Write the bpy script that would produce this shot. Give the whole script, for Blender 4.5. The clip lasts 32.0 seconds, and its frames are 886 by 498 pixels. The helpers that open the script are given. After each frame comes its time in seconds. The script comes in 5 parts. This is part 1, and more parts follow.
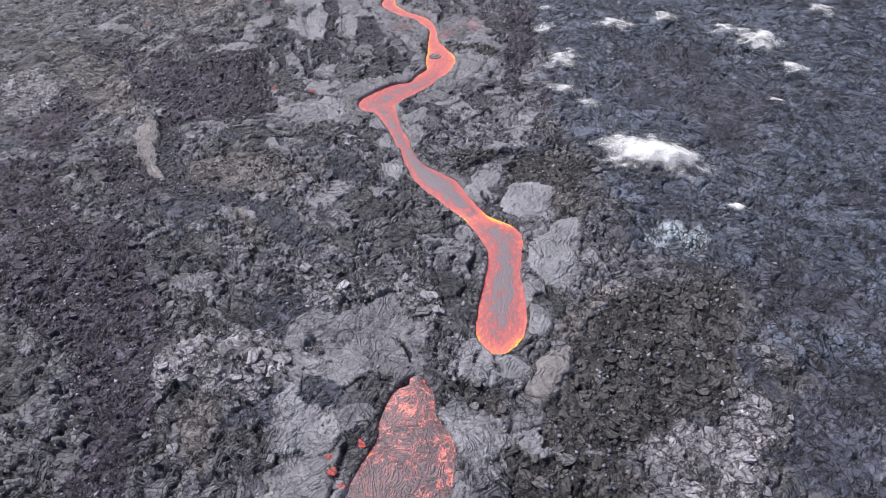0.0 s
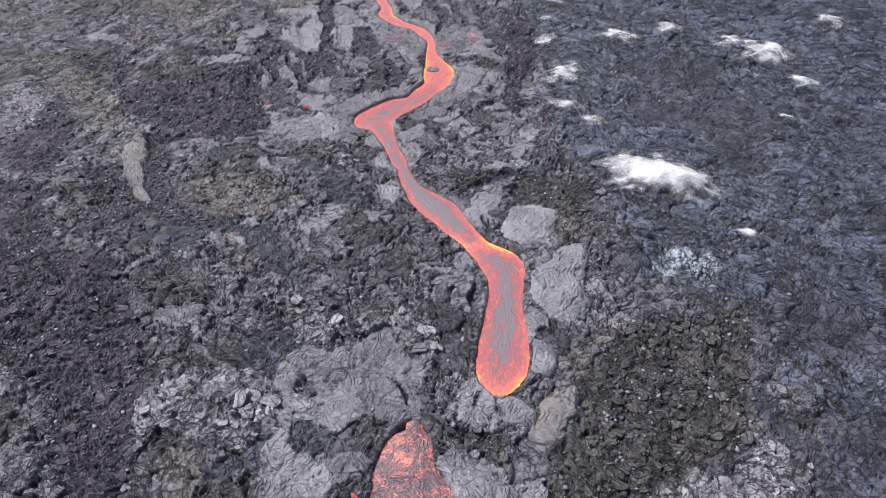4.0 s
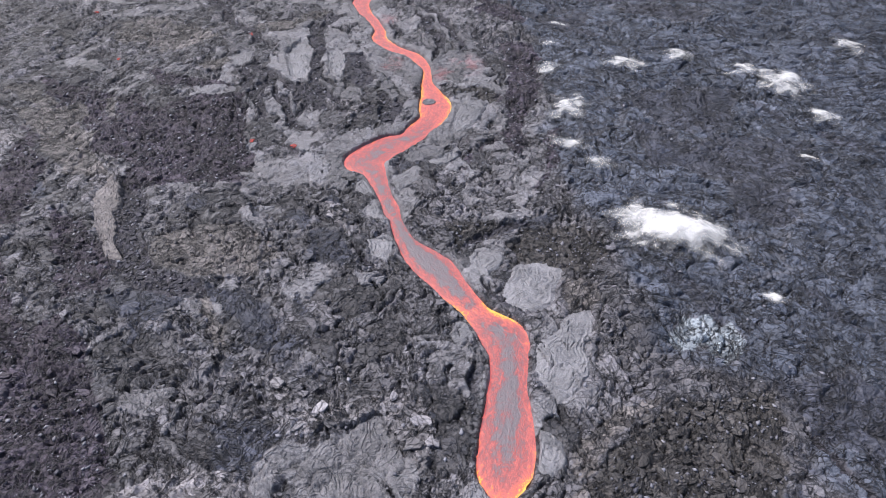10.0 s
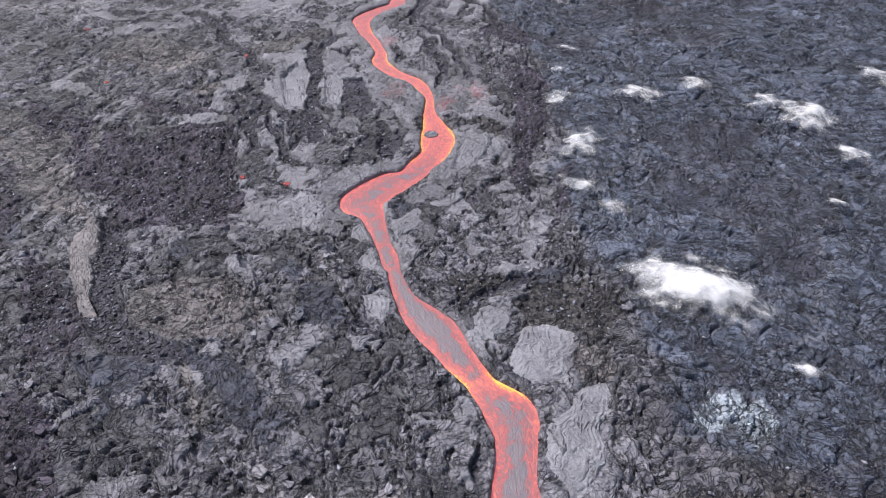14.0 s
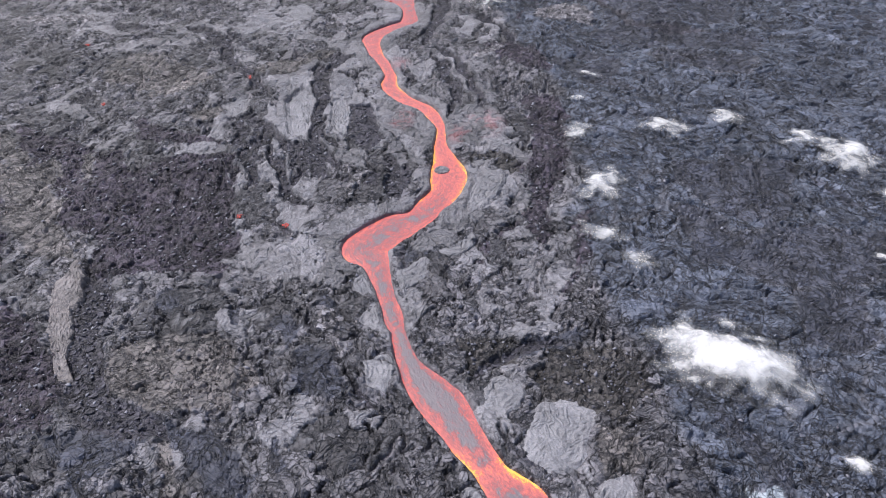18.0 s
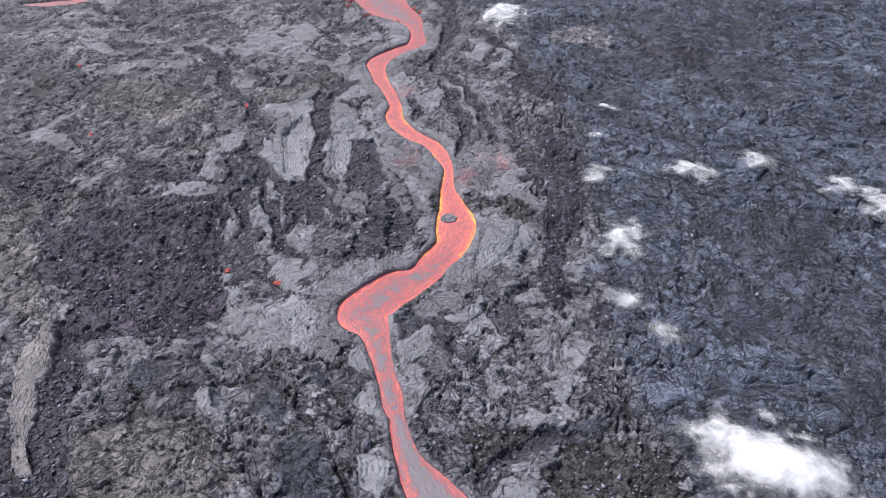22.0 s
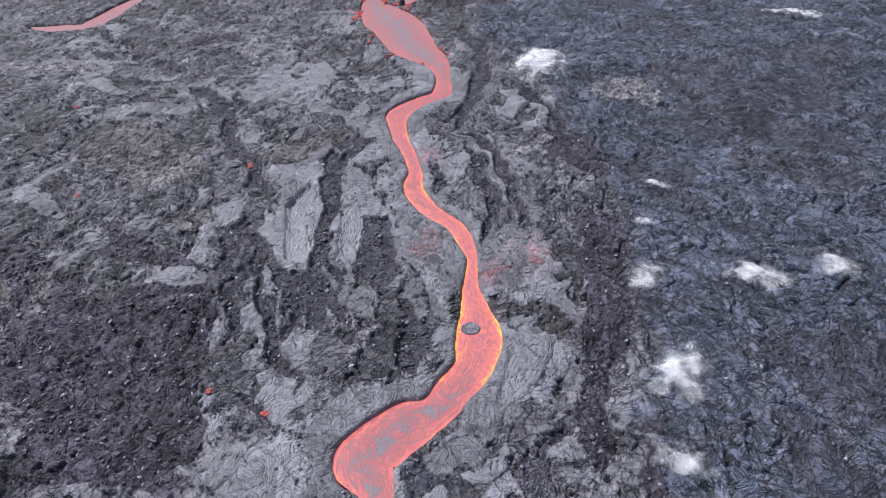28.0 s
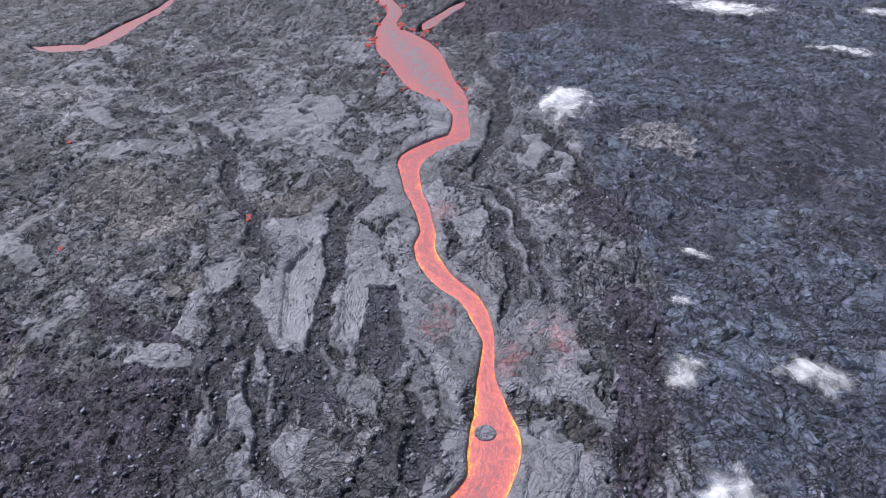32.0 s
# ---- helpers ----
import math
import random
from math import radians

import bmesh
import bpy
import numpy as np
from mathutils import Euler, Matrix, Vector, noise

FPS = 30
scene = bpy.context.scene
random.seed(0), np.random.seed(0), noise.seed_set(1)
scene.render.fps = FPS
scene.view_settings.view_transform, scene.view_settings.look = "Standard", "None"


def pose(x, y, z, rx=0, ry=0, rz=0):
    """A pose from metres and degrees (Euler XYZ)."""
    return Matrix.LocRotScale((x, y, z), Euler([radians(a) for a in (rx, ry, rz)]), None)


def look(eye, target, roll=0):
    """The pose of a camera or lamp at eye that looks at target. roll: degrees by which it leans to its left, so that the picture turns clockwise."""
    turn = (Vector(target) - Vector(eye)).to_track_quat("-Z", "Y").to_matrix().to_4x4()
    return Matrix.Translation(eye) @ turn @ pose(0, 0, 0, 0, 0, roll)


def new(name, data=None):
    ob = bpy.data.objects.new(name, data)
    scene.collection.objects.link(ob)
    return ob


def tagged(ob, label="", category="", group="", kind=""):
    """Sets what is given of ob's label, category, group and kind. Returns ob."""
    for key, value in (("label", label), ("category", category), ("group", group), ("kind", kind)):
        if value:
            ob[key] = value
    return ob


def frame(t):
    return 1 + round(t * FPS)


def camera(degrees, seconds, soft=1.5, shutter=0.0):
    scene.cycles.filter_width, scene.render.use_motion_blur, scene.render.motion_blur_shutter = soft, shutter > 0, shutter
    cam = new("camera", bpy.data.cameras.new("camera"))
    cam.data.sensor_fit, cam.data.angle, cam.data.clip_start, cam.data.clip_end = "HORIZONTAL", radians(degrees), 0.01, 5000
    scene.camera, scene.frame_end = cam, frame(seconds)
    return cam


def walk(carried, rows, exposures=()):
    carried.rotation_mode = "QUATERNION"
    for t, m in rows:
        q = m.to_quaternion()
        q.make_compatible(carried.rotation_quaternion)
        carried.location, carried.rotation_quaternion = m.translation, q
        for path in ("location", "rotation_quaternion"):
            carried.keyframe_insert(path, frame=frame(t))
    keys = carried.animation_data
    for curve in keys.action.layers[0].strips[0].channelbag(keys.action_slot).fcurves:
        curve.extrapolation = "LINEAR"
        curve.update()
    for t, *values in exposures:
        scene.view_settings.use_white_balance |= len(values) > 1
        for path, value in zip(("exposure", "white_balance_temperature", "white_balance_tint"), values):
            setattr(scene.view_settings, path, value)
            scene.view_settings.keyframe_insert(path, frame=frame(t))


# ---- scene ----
cam = camera(66.5, 32.0, soft=1.0)
METRES, EYE, TILT, LEAN, TURN = 80.0, 61.0, -45.0, 0.0, 0.0
EXPOSURE = 1.12
ROWS = [
    (0.0, 0.0, 0.0, 0.0, 0.0, 0.0, -0.0),
    (0.5, -0.0002, 0.0058, 0.0049, -0.03, 0.01, -0.0),
    (1.0, -0.0003, 0.0115, 0.0095, -0.06, 0.03, 0.0),
    (1.5, -0.0003, 0.0175, 0.0142, -0.06, 0.03, 0.01),
    (2.0, -0.0003, 0.0231, 0.0191, -0.07, 0.03, 0.02),
    (2.5, -0.0, 0.0294, 0.0242, -0.07, 0.03, 0.04),
    (3.0, -0.0, 0.0354, 0.0298, -0.09, 0.03, 0.04),
    (3.5, 0.0002, 0.0411, 0.0363, -0.11, 0.02, 0.05),
    (5.5, 0.0014, 0.0647, 0.0624, -0.14, -0.0, 0.06),
    (6.0, 0.0012, 0.0713, 0.0687, -0.17, -0.01, 0.07),
    (6.5, 0.0012, 0.0778, 0.0761, -0.19, -0.01, 0.08),
    (7.0, 0.002, 0.0856, 0.0844, -0.16, -0.06, 0.11),
    (7.5, 0.0021, 0.094, 0.0917, -0.18, -0.02, 0.12),
    (8.0, 0.0023, 0.1029, 0.1011, -0.2, -0.07, 0.13),
    (8.5, 0.0025, 0.1119, 0.1104, -0.23, -0.07, 0.14),
    (9.0, 0.0032, 0.1211, 0.1204, -0.22, -0.08, 0.18),
    (9.5, 0.0037, 0.1301, 0.1306, -0.23, -0.08, 0.17),
    (10.0, 0.004, 0.1398, 0.1408, -0.24, -0.09, 0.2),
    (10.5, 0.0046, 0.1494, 0.1513, -0.24, -0.09, 0.21),
    (11.0, 0.005, 0.1592, 0.1624, -0.26, -0.11, 0.22),
    (11.5, 0.0056, 0.1692, 0.1729, -0.26, -0.09, 0.24),
    (12.0, 0.0057, 0.1797, 0.1838, -0.29, -0.1, 0.24),
    (12.5, 0.0057, 0.1899, 0.1945, -0.32, -0.09, 0.24),
    (13.0, 0.0062, 0.2006, 0.2055, -0.33, -0.09, 0.26),
    (13.5, 0.0065, 0.2119, 0.2154, -0.28, -0.08, 0.2),
    (14.0, 0.0058, 0.2234, 0.2252, 0.01, -0.08, -0.13),
    (14.5, 0.0063, 0.2346, 0.2354, 0.23, -0.09, -0.32),
    (16.5, 0.0082, 0.2791, 0.2779, 0.74, -0.11, -0.75),
    (17.0, 0.008, 0.2892, 0.2885, 0.75, -0.1, -0.79),
    (17.5, 0.0081, 0.3004, 0.2987, 0.85, -0.09, -0.89),
    (18.0, 0.0083, 0.3129, 0.3089, 1.0, -0.09, -1.03),
    (18.5, 0.0086, 0.3243, 0.3198, 1.16, -0.09, -1.15),
    (19.0, 0.0092, 0.337, 0.3313, 1.32, -0.13, -1.25),
    (19.5, 0.0083, 0.3489, 0.343, 1.31, -0.13, -1.31),
    (20.0, 0.0082, 0.3614, 0.3555, 1.31, -0.14, -1.33),
    (20.5, 0.0082, 0.3746, 0.3679, 1.4, -0.15, -1.4),
    (21.0, 0.008, 0.3876, 0.3815, 1.49, -0.19, -1.5),
    (21.5, 0.0078, 0.4013, 0.3949, 1.59, -0.2, -1.6),
    (22.0, 0.007, 0.4148, 0.4081, 1.67, -0.2, -1.72),
    (22.5, 0.0064, 0.4289, 0.4215, 1.91, -0.21, -1.96),
    (23.0, 0.0061, 0.4425, 0.436, 2.25, -0.24, -2.27),
    (23.5, 0.0049, 0.456, 0.4505, 2.62, -0.24, -2.67),
    (24.0, 0.0041, 0.4706, 0.4644, 2.97, -0.26, -3.0),
    (24.5, 0.003, 0.4851, 0.4782, 3.14, -0.28, -3.18),
    (25.0, 0.0017, 0.4999, 0.4918, 3.14, -0.28, -3.2),
    (25.5, 0.0002, 0.5144, 0.5059, 3.23, -0.29, -3.32),
    (27.5, -0.0033, 0.5738, 0.5654, 3.49, -0.26, -3.46),
    (28.0, -0.0052, 0.5888, 0.5804, 3.56, -0.27, -3.58),
    (28.5, -0.0074, 0.6039, 0.5952, 3.83, -0.29, -3.87),
    (29.0, -0.0089, 0.6189, 0.6105, 4.06, -0.3, -4.09),
    (29.5, -0.0104, 0.6336, 0.6263, 4.12, -0.31, -4.15),
    (30.0, -0.0123, 0.6486, 0.6416, 4.11, -0.3, -4.16),
    (30.5, -0.0148, 0.6636, 0.6568, 4.21, -0.29, -4.29),
    (31.0, -0.017, 0.6789, 0.6717, 4.49, -0.3, -4.56),
    (31.5, -0.0193, 0.6939, 0.6871, 4.67, -0.31, -4.74),
    (32.0, -0.0219, 0.7092, 0.7019, 4.74, -0.3, -4.83),
]
walk(cam, [(t, pose(0, 0, EYE, TILT, LEAN, TURN) @ pose(METRES * x, METRES * y, METRES * z, 90 + pitch, roll, yaw)) for t, x, y, z, yaw, pitch, roll in ROWS],
     exposures=[(0.0, EXPOSURE, 6450, 10), (23.0, EXPOSURE, 6250, 10), (32.0, EXPOSURE - 0.1, 6050, 10)])

# ---- world and sun: a bright overcast day ----
world = bpy.data.worlds.new("overcast_sky")
scene.world = world
world.use_nodes = True
wn, wl = world.node_tree.nodes, world.node_tree.links
sky = wn.new("ShaderNodeTexSky")
sky.sky_type, sky.sun_disc = "NISHITA", False
sky.sun_elevation, sky.sun_rotation = radians(55), radians(-40)
sky.air_density, sky.dust_density, sky.ozone_density = 1.0, 4.0, 1.0
wl.new(sky.outputs[0], wn["Background"].inputs[0])
wn["Background"].inputs[1].default_value = 0.058
sun = new("sun", bpy.data.lights.new("sun", "SUN"))
sun.data.energy, sun.data.angle, sun.data.color = 2.0, radians(11), (1.0, 0.97, 0.95)
sun.matrix_world = look((-50, 82, 66), (0, 60, 0))


# ---- materials ----
def material(name):
    m = bpy.data.materials.new(name)
    m.use_nodes = True
    return m, m.node_tree.nodes, m.node_tree.links, m.node_tree.nodes["Principled BSDF"]


def noise_node(n, l, coords, scale, detail=4.0, rough=0.6, distortion=0.0):
    k = n.new("ShaderNodeTexNoise")
    k.inputs["Scale"].default_value, k.inputs["Detail"].default_value = scale, detail
    k.inputs["Roughness"].default_value, k.inputs["Distortion"].default_value = rough, distortion
    l.new(coords, k.inputs["Vector"])
    return k.outputs["Fac"]


def span(n, l, value, a, b, c, d):
    k = n.new("ShaderNodeMapRange")
    for i, v in enumerate((a, b, c, d)):
        k.inputs[i + 1].default_value = v
    l.new(value, k.inputs[0])
    return k.outputs[0]


def mixed(n, l, factor, a, b, how="MIX"):
    k = n.new("ShaderNodeMix")
    k.data_type, k.blend_type = "RGBA", how
    for v, s in ((factor, k.inputs[0]), (a, k.inputs[6]), (b, k.inputs[7])):
        if isinstance(v, (int, float)):
            s.default_value = v
        elif isinstance(v, tuple):
            s.default_value = (*v, 1)
        else:
            l.new(v, s)
    return k.outputs[2]


def times(n, l, a, b, how="MULTIPLY"):
    k = n.new("ShaderNodeMath")
    k.operation = how
    for v, s in ((a, k.inputs[0]), (b, k.inputs[1])):
        if isinstance(v, (int, float)):
            s.default_value = v
        else:
            l.new(v, s)
    return k.outputs[0]


def attribute(n, name):
    k = n.new("ShaderNodeAttribute")
    k.attribute_name = name
    return k


ROCK = dict(plain=(0.136, 0.138, 0.174), smooth=(0.206, 0.211, 0.256), pale=(0.242, 0.240, 0.288), channel=(0.062, 0.062, 0.080),
            slate=(0.094, 0.108, 0.160), brown=(0.088, 0.086, 0.100), tan=(0.185, 0.176, 0.190), red=(0.065, 0.054, 0.090),
            white=(0.36, 0.39, 0.46), shelly=(0.143, 0.164, 0.240))

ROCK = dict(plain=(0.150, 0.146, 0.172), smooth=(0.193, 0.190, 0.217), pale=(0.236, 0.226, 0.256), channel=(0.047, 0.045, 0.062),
            slate=(0.070, 0.075, 0.107), brown=(0.069, 0.064, 0.068), tan=(0.165, 0.152, 0.160), red=(0.066, 0.055, 0.081),
            white=(0.30, 0.34, 0.40), shelly=(0.096, 0.110, 0.155))


def warped(n, l, coords, scale, reach):
    """Coordinates pushed about by a soft noise, so that edges wander."""
    k = n.new("ShaderNodeTexNoise")
    k.inputs["Scale"].default_value, k.inputs["Detail"].default_value = scale, 4.0
    l.new(coords, k.inputs["Vector"])
    mid, push = n.new("ShaderNodeVectorMath"), n.new("ShaderNodeVectorMath")
    mid.operation, push.operation = "SUBTRACT", "MULTIPLY_ADD"
    l.new(k.outputs["Color"], mid.inputs[0])
    mid.inputs[1].default_value = (0.5, 0.5, 0.5)
    l.new(mid.outputs[0], push.inputs[0])
    push.inputs[1].default_value = (reach, reach, reach)
    l.new(coords, push.inputs[2])
    return push.outputs[0]


def shards(n, l, coords, scale):
    """Broken crust: a random number for each shard, the distance to its edge, and its own slope."""
    one, rim = n.new("ShaderNodeTexVoronoi"), n.new("ShaderNodeTexVoronoi")
    rim.feature = "DISTANCE_TO_EDGE"
    for k in (one, rim):
        k.voronoi_dimensions = "2D"
        k.inputs["Scale"].default_value = scale
        l.new(coords, k.inputs["Vector"])
    sep = n.new("ShaderNodeSeparateColor")
    l.new(one.outputs["Color"], sep.inputs[0])
    way, lean, slope = (n.new("ShaderNodeVectorMath") for _ in range(3))
    way.operation, lean.operation, slope.operation = "SUBTRACT", "SUBTRACT", "DOT_PRODUCT"
    l.new(coords, way.inputs[0])
    l.new(one.outputs["Position"], way.inputs[1])
    l.new(one.outputs["Color"], lean.inputs[0])
    lean.inputs[1].default_value = (0.5, 0.5, 0.5)
    flat = n.new("ShaderNodeVectorMath")
    flat.operation = "MULTIPLY"
    flat.inputs[1].default_value = (1.0, 1.0, 0.0)
    l.new(way.outputs[0], flat.inputs[0])
    l.new(flat.outputs[0], slope.inputs[0])
    l.new(lean.outputs[0], slope.inputs[1])
    return sep.outputs[2], rim.outputs["Distance"], slope.outputs["Value"]


def coils(n, l, coords, scale, count, distortion=0.8):
    """Ropes of folded crust: waves that follow the contours of a soft noise."""
    return times(n, l, times(n, l, noise_node(n, l, coords, scale, 3, 0.5, distortion), count), 0.0, "SINE")


def fissures(n, l, coords, scale, wide, seed):
    """Long winding cracks of uneven width: 1 in the crack, 0 beside it."""
    k = n.new("ShaderNodeVectorMath")
    k.inputs[1].default_value = (seed, 2 * seed, 0)
    l.new(coords, k.inputs[0])
    line = times(n, l, times(n, l, noise_node(n, l, k.outputs[0], scale, 5, 0.55, 1.2), 0.5, "SUBTRACT"), 0.0, "ABSOLUTE")
    open_ = span(n, l, noise_node(n, l, k.outputs[0], 0.6 * scale, 2, 0.5), 0.36, 0.58, 0.001, wide)
    return span(n, l, times(n, l, line, open_, "DIVIDE"), 0.35, 1.0, 1.0, 0.0)


def finish_rock(m, n, l, p, color, coords, relief=1.0, cracked=1.0, ropes=0.03):
    """Cracks with painted-in shade, ropes, shards and grain at several scales, and a dull gloss, for every rock
    surface.
    """
    fine = noise_node(n, l, coords, 6.0, 6, 0.7)
    broad = noise_node(n, l, coords, 0.3, 5, 0.62, 0.8)
    color = mixed(n, l, 1.0, color, span(n, l, fine, 0.3, 0.7, 0.68, 1.34), "MULTIPLY")
    color = mixed(n, l, 1.0, color, span(n, l, broad, 0.3, 0.7, 0.74, 1.28), "MULTIPLY")
    height = times(n, l, noise_node(n, l, coords, 3.0, 6, 0.64, 0.6), 0.16)
    patchy = span(n, l, noise_node(n, l, coords, 0.2, 3, 0.6), 0.4, 0.58, 0.1, 1.0)
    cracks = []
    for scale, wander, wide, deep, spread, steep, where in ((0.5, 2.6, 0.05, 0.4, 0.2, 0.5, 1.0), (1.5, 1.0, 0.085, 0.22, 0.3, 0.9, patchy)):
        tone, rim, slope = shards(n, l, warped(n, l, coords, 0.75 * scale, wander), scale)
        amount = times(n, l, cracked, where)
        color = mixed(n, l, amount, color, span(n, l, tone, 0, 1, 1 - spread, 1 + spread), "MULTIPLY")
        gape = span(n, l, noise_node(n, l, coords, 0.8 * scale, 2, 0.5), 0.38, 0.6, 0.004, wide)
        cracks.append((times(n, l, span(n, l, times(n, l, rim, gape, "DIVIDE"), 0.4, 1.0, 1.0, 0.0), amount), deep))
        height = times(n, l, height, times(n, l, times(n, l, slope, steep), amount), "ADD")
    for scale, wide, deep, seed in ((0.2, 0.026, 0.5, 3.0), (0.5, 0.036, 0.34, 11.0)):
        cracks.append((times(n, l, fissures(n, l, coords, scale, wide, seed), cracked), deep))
    # near-black mixed into the cracks paints in the shade down inside them
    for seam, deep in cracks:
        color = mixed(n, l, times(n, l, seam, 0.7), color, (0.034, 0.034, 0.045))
        height = times(n, l, height, times(n, l, seam, -deep), "ADD")
    l.new(color, p.inputs["Base Color"])
    l.new(span(n, l, fine, 0.3, 0.7, 0.5, 0.8), p.inputs["Roughness"])
    p.inputs["Specular IOR Level"].default_value = 0.5
    folds = times(n, l, coils(n, l, coords, 0.28, 75.0), span(n, l, noise_node(n, l, coords, 0.5, 2, 0.5), 0.4, 0.6, 0.2, 1.0))
    height = times(n, l, height, times(n, l, folds, ropes), "ADD")
    bump = n.new("ShaderNodeBump")
    bump.inputs["Strength"].default_value, bump.inputs["Distance"].default_value = 1.0, relief
    l.new(height, bump.inputs["Height"])
    l.new(bump.outputs[0], p.inputs["Normal"])
    return m


def ground_material():
    m, n, l, p = material("lava_rock")
    coords = n.new("ShaderNodeTexCoord").outputs["Object"]
    color = ROCK["plain"]
    masks = []
    for name in ("kinds_a", "kinds_b", "kinds_c"):
        sep = n.new("ShaderNodeSeparateColor")
        l.new(attribute(n, name).outputs["Color"], sep.inputs[0])
        masks += list(sep.outputs)[:3]
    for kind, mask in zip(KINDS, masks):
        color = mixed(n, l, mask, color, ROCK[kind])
    plate = attribute(n, "plate").outputs["Fac"]
    color = mixed(n, l, 1.0, color, span(n, l, plate, 0, 1, 0.48, 1.52), "MULTIPLY")
    cracked = span(n, l, masks[0], 0, 1, 1.0, 0.2)
    # dull red cracks where the crust along the stream is thin
    thin = times(n, l, attribute(n, "thin_crust").outputs["Fac"], fissures(n, l, coords, 0.32, 0.09, 41.0))
    p.inputs["Emission Color"].default_value = (0.5, 0.035, 0.04, 1)
    l.new(times(n, l, thin, 0.13), p.inputs["Emission Strength"])
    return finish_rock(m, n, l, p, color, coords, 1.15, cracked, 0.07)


def rock_material(name, color, relief=0.8, cracked=1.0, ropes=0.05):
    """Slabs; each differs a little."""
    m, n, l, p = material(name)
    coords = n.new("ShaderNodeTexCoord").outputs["Object"]
    chance = n.new("ShaderNodeObjectInfo").outputs["Random"]
    c = mixed(n, l, 1.0, color, span(n, l, chance, 0, 1, 0.85, 1.15), "MULTIPLY")
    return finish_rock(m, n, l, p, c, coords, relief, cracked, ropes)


def plate_material(name, joined):
    """Loose plates take the colour of the crust that they broke from; each differs a little."""
    m, n, l, p = material(name)
    coords = n.new("ShaderNodeTexCoord").outputs["Object"]
    if joined:
        tone = attribute(n, "tone").outputs["Color"]
        luck = n.new("ShaderNodeNewGeometry").outputs["Random Per Island"]
    else:
        k = n.new("ShaderNodeObjectInfo")
        tone, luck = k.outputs["Color"], k.outputs["Random"]
    c = mixed(n, l, 1.0, tone, span(n, l, luck, 0, 1, 0.6, 1.75), "MULTIPLY")
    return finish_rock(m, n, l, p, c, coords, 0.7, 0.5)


def glow_ramp(n, l, warm, *stops):
    ramp = n.new("ShaderNodeValToRGB")
    e = ramp.color_ramp.elements
    e[0].position, e[0].color = stops[0][0], (*stops[0][1], 1)
    e[1].position, e[1].color = stops[-1][0], (*stops[-1][1], 1)
    for at, c in stops[1:-1]:
        e.new(at).color = (*c, 1)
    l.new(warm, ramp.inputs[0])
    return ramp.outputs[0]


def lava_material():
    """Molten rock: glows where the skin is thin, grey where it has cooled."""
    m, n, l, p = material("molten_lava")
    flow = attribute(n, "flow").outputs["Vector"]
    heat = attribute(n, "warmth").outputs["Fac"]
    edge = attribute(n, "edge").outputs["Fac"]
    net = attribute(n, "net").outputs["Fac"]
    squash = n.new("ShaderNodeMapping")
    squash.inputs["Scale"].default_value = (1.0, 0.4, 1.0)
    l.new(flow, squash.inputs["Vector"])
    skin = noise_node(n, l, flow, 0.6, 3, 0.5, 0.5)
    threads = noise_node(n, l, squash.outputs[0], 1.7, 8, 0.68, 1.8)
    cracks = noise_node(n, l, flow, 0.9, 5, 0.6, 1.6)
    veins = span(n, l, times(n, l, times(n, l, cracks, 0.5, "SUBTRACT"), 0.0, "ABSOLUTE"), 0.0, 0.026, 1.0, 0.0)
    cover = attribute(n, "cover").outputs["Fac"]
    patch = span(n, l, times(n, l, times(n, l, skin, 0.7), cover, "ADD"), 0.5, 0.66, 0.0, 1.0)
    rim = times(n, l, edge, times(n, l, times(n, l, heat, 1.3), 0.12, "ADD"))
    warm = times(n, l, times(n, l, times(n, l, heat, 0.6), 0.31, "ADD"), rim, "ADD")
    warm = times(n, l, warm, span(n, l, threads, 0.36, 0.64, -0.19, 0.19), "ADD")
    warm = times(n, l, warm, times(n, l, patch, 0.36), "SUBTRACT")
    fleck = noise_node(n, l, flow, 9.0, 4, 0.7)
    warm = times(n, l, warm, span(n, l, fleck, 0.3, 0.7, -0.08, 0.08), "ADD")
    warm = times(n, l, warm, times(n, l, veins, net), "ADD")
    glow = glow_ramp(n, l, warm, (0.1, (0.02, 0.008, 0.009)), (0.3, (0.19, 0.042, 0.054)), (0.44, (0.46, 0.090, 0.100)), (0.6, (0.8, 0.155, 0.155)),
                     (0.76, (1.0, 0.19, 0.15)), (0.9, (1.35, 0.36, 0.06)), (1.0, (1.6, 0.85, 0.1)))
    l.new(glow, p.inputs["Emission Color"])
    p.inputs["Emission Strength"].default_value = 0.42
    cool = span(n, l, warm, 0.12, 0.46, 1, 0)
    l.new(mixed(n, l, cool, (0.085, 0.05, 0.052), (0.17, 0.155, 0.18)), p.inputs["Base Color"])
    p.inputs["Roughness"].default_value = 0.5
    bump = n.new("ShaderNodeBump")
    bump.inputs["Strength"].default_value, bump.inputs["Distance"].default_value = 0.6, 0.3
    l.new(threads, bump.inputs["Height"])
    l.new(bump.outputs[0], p.inputs["Normal"])
    return m


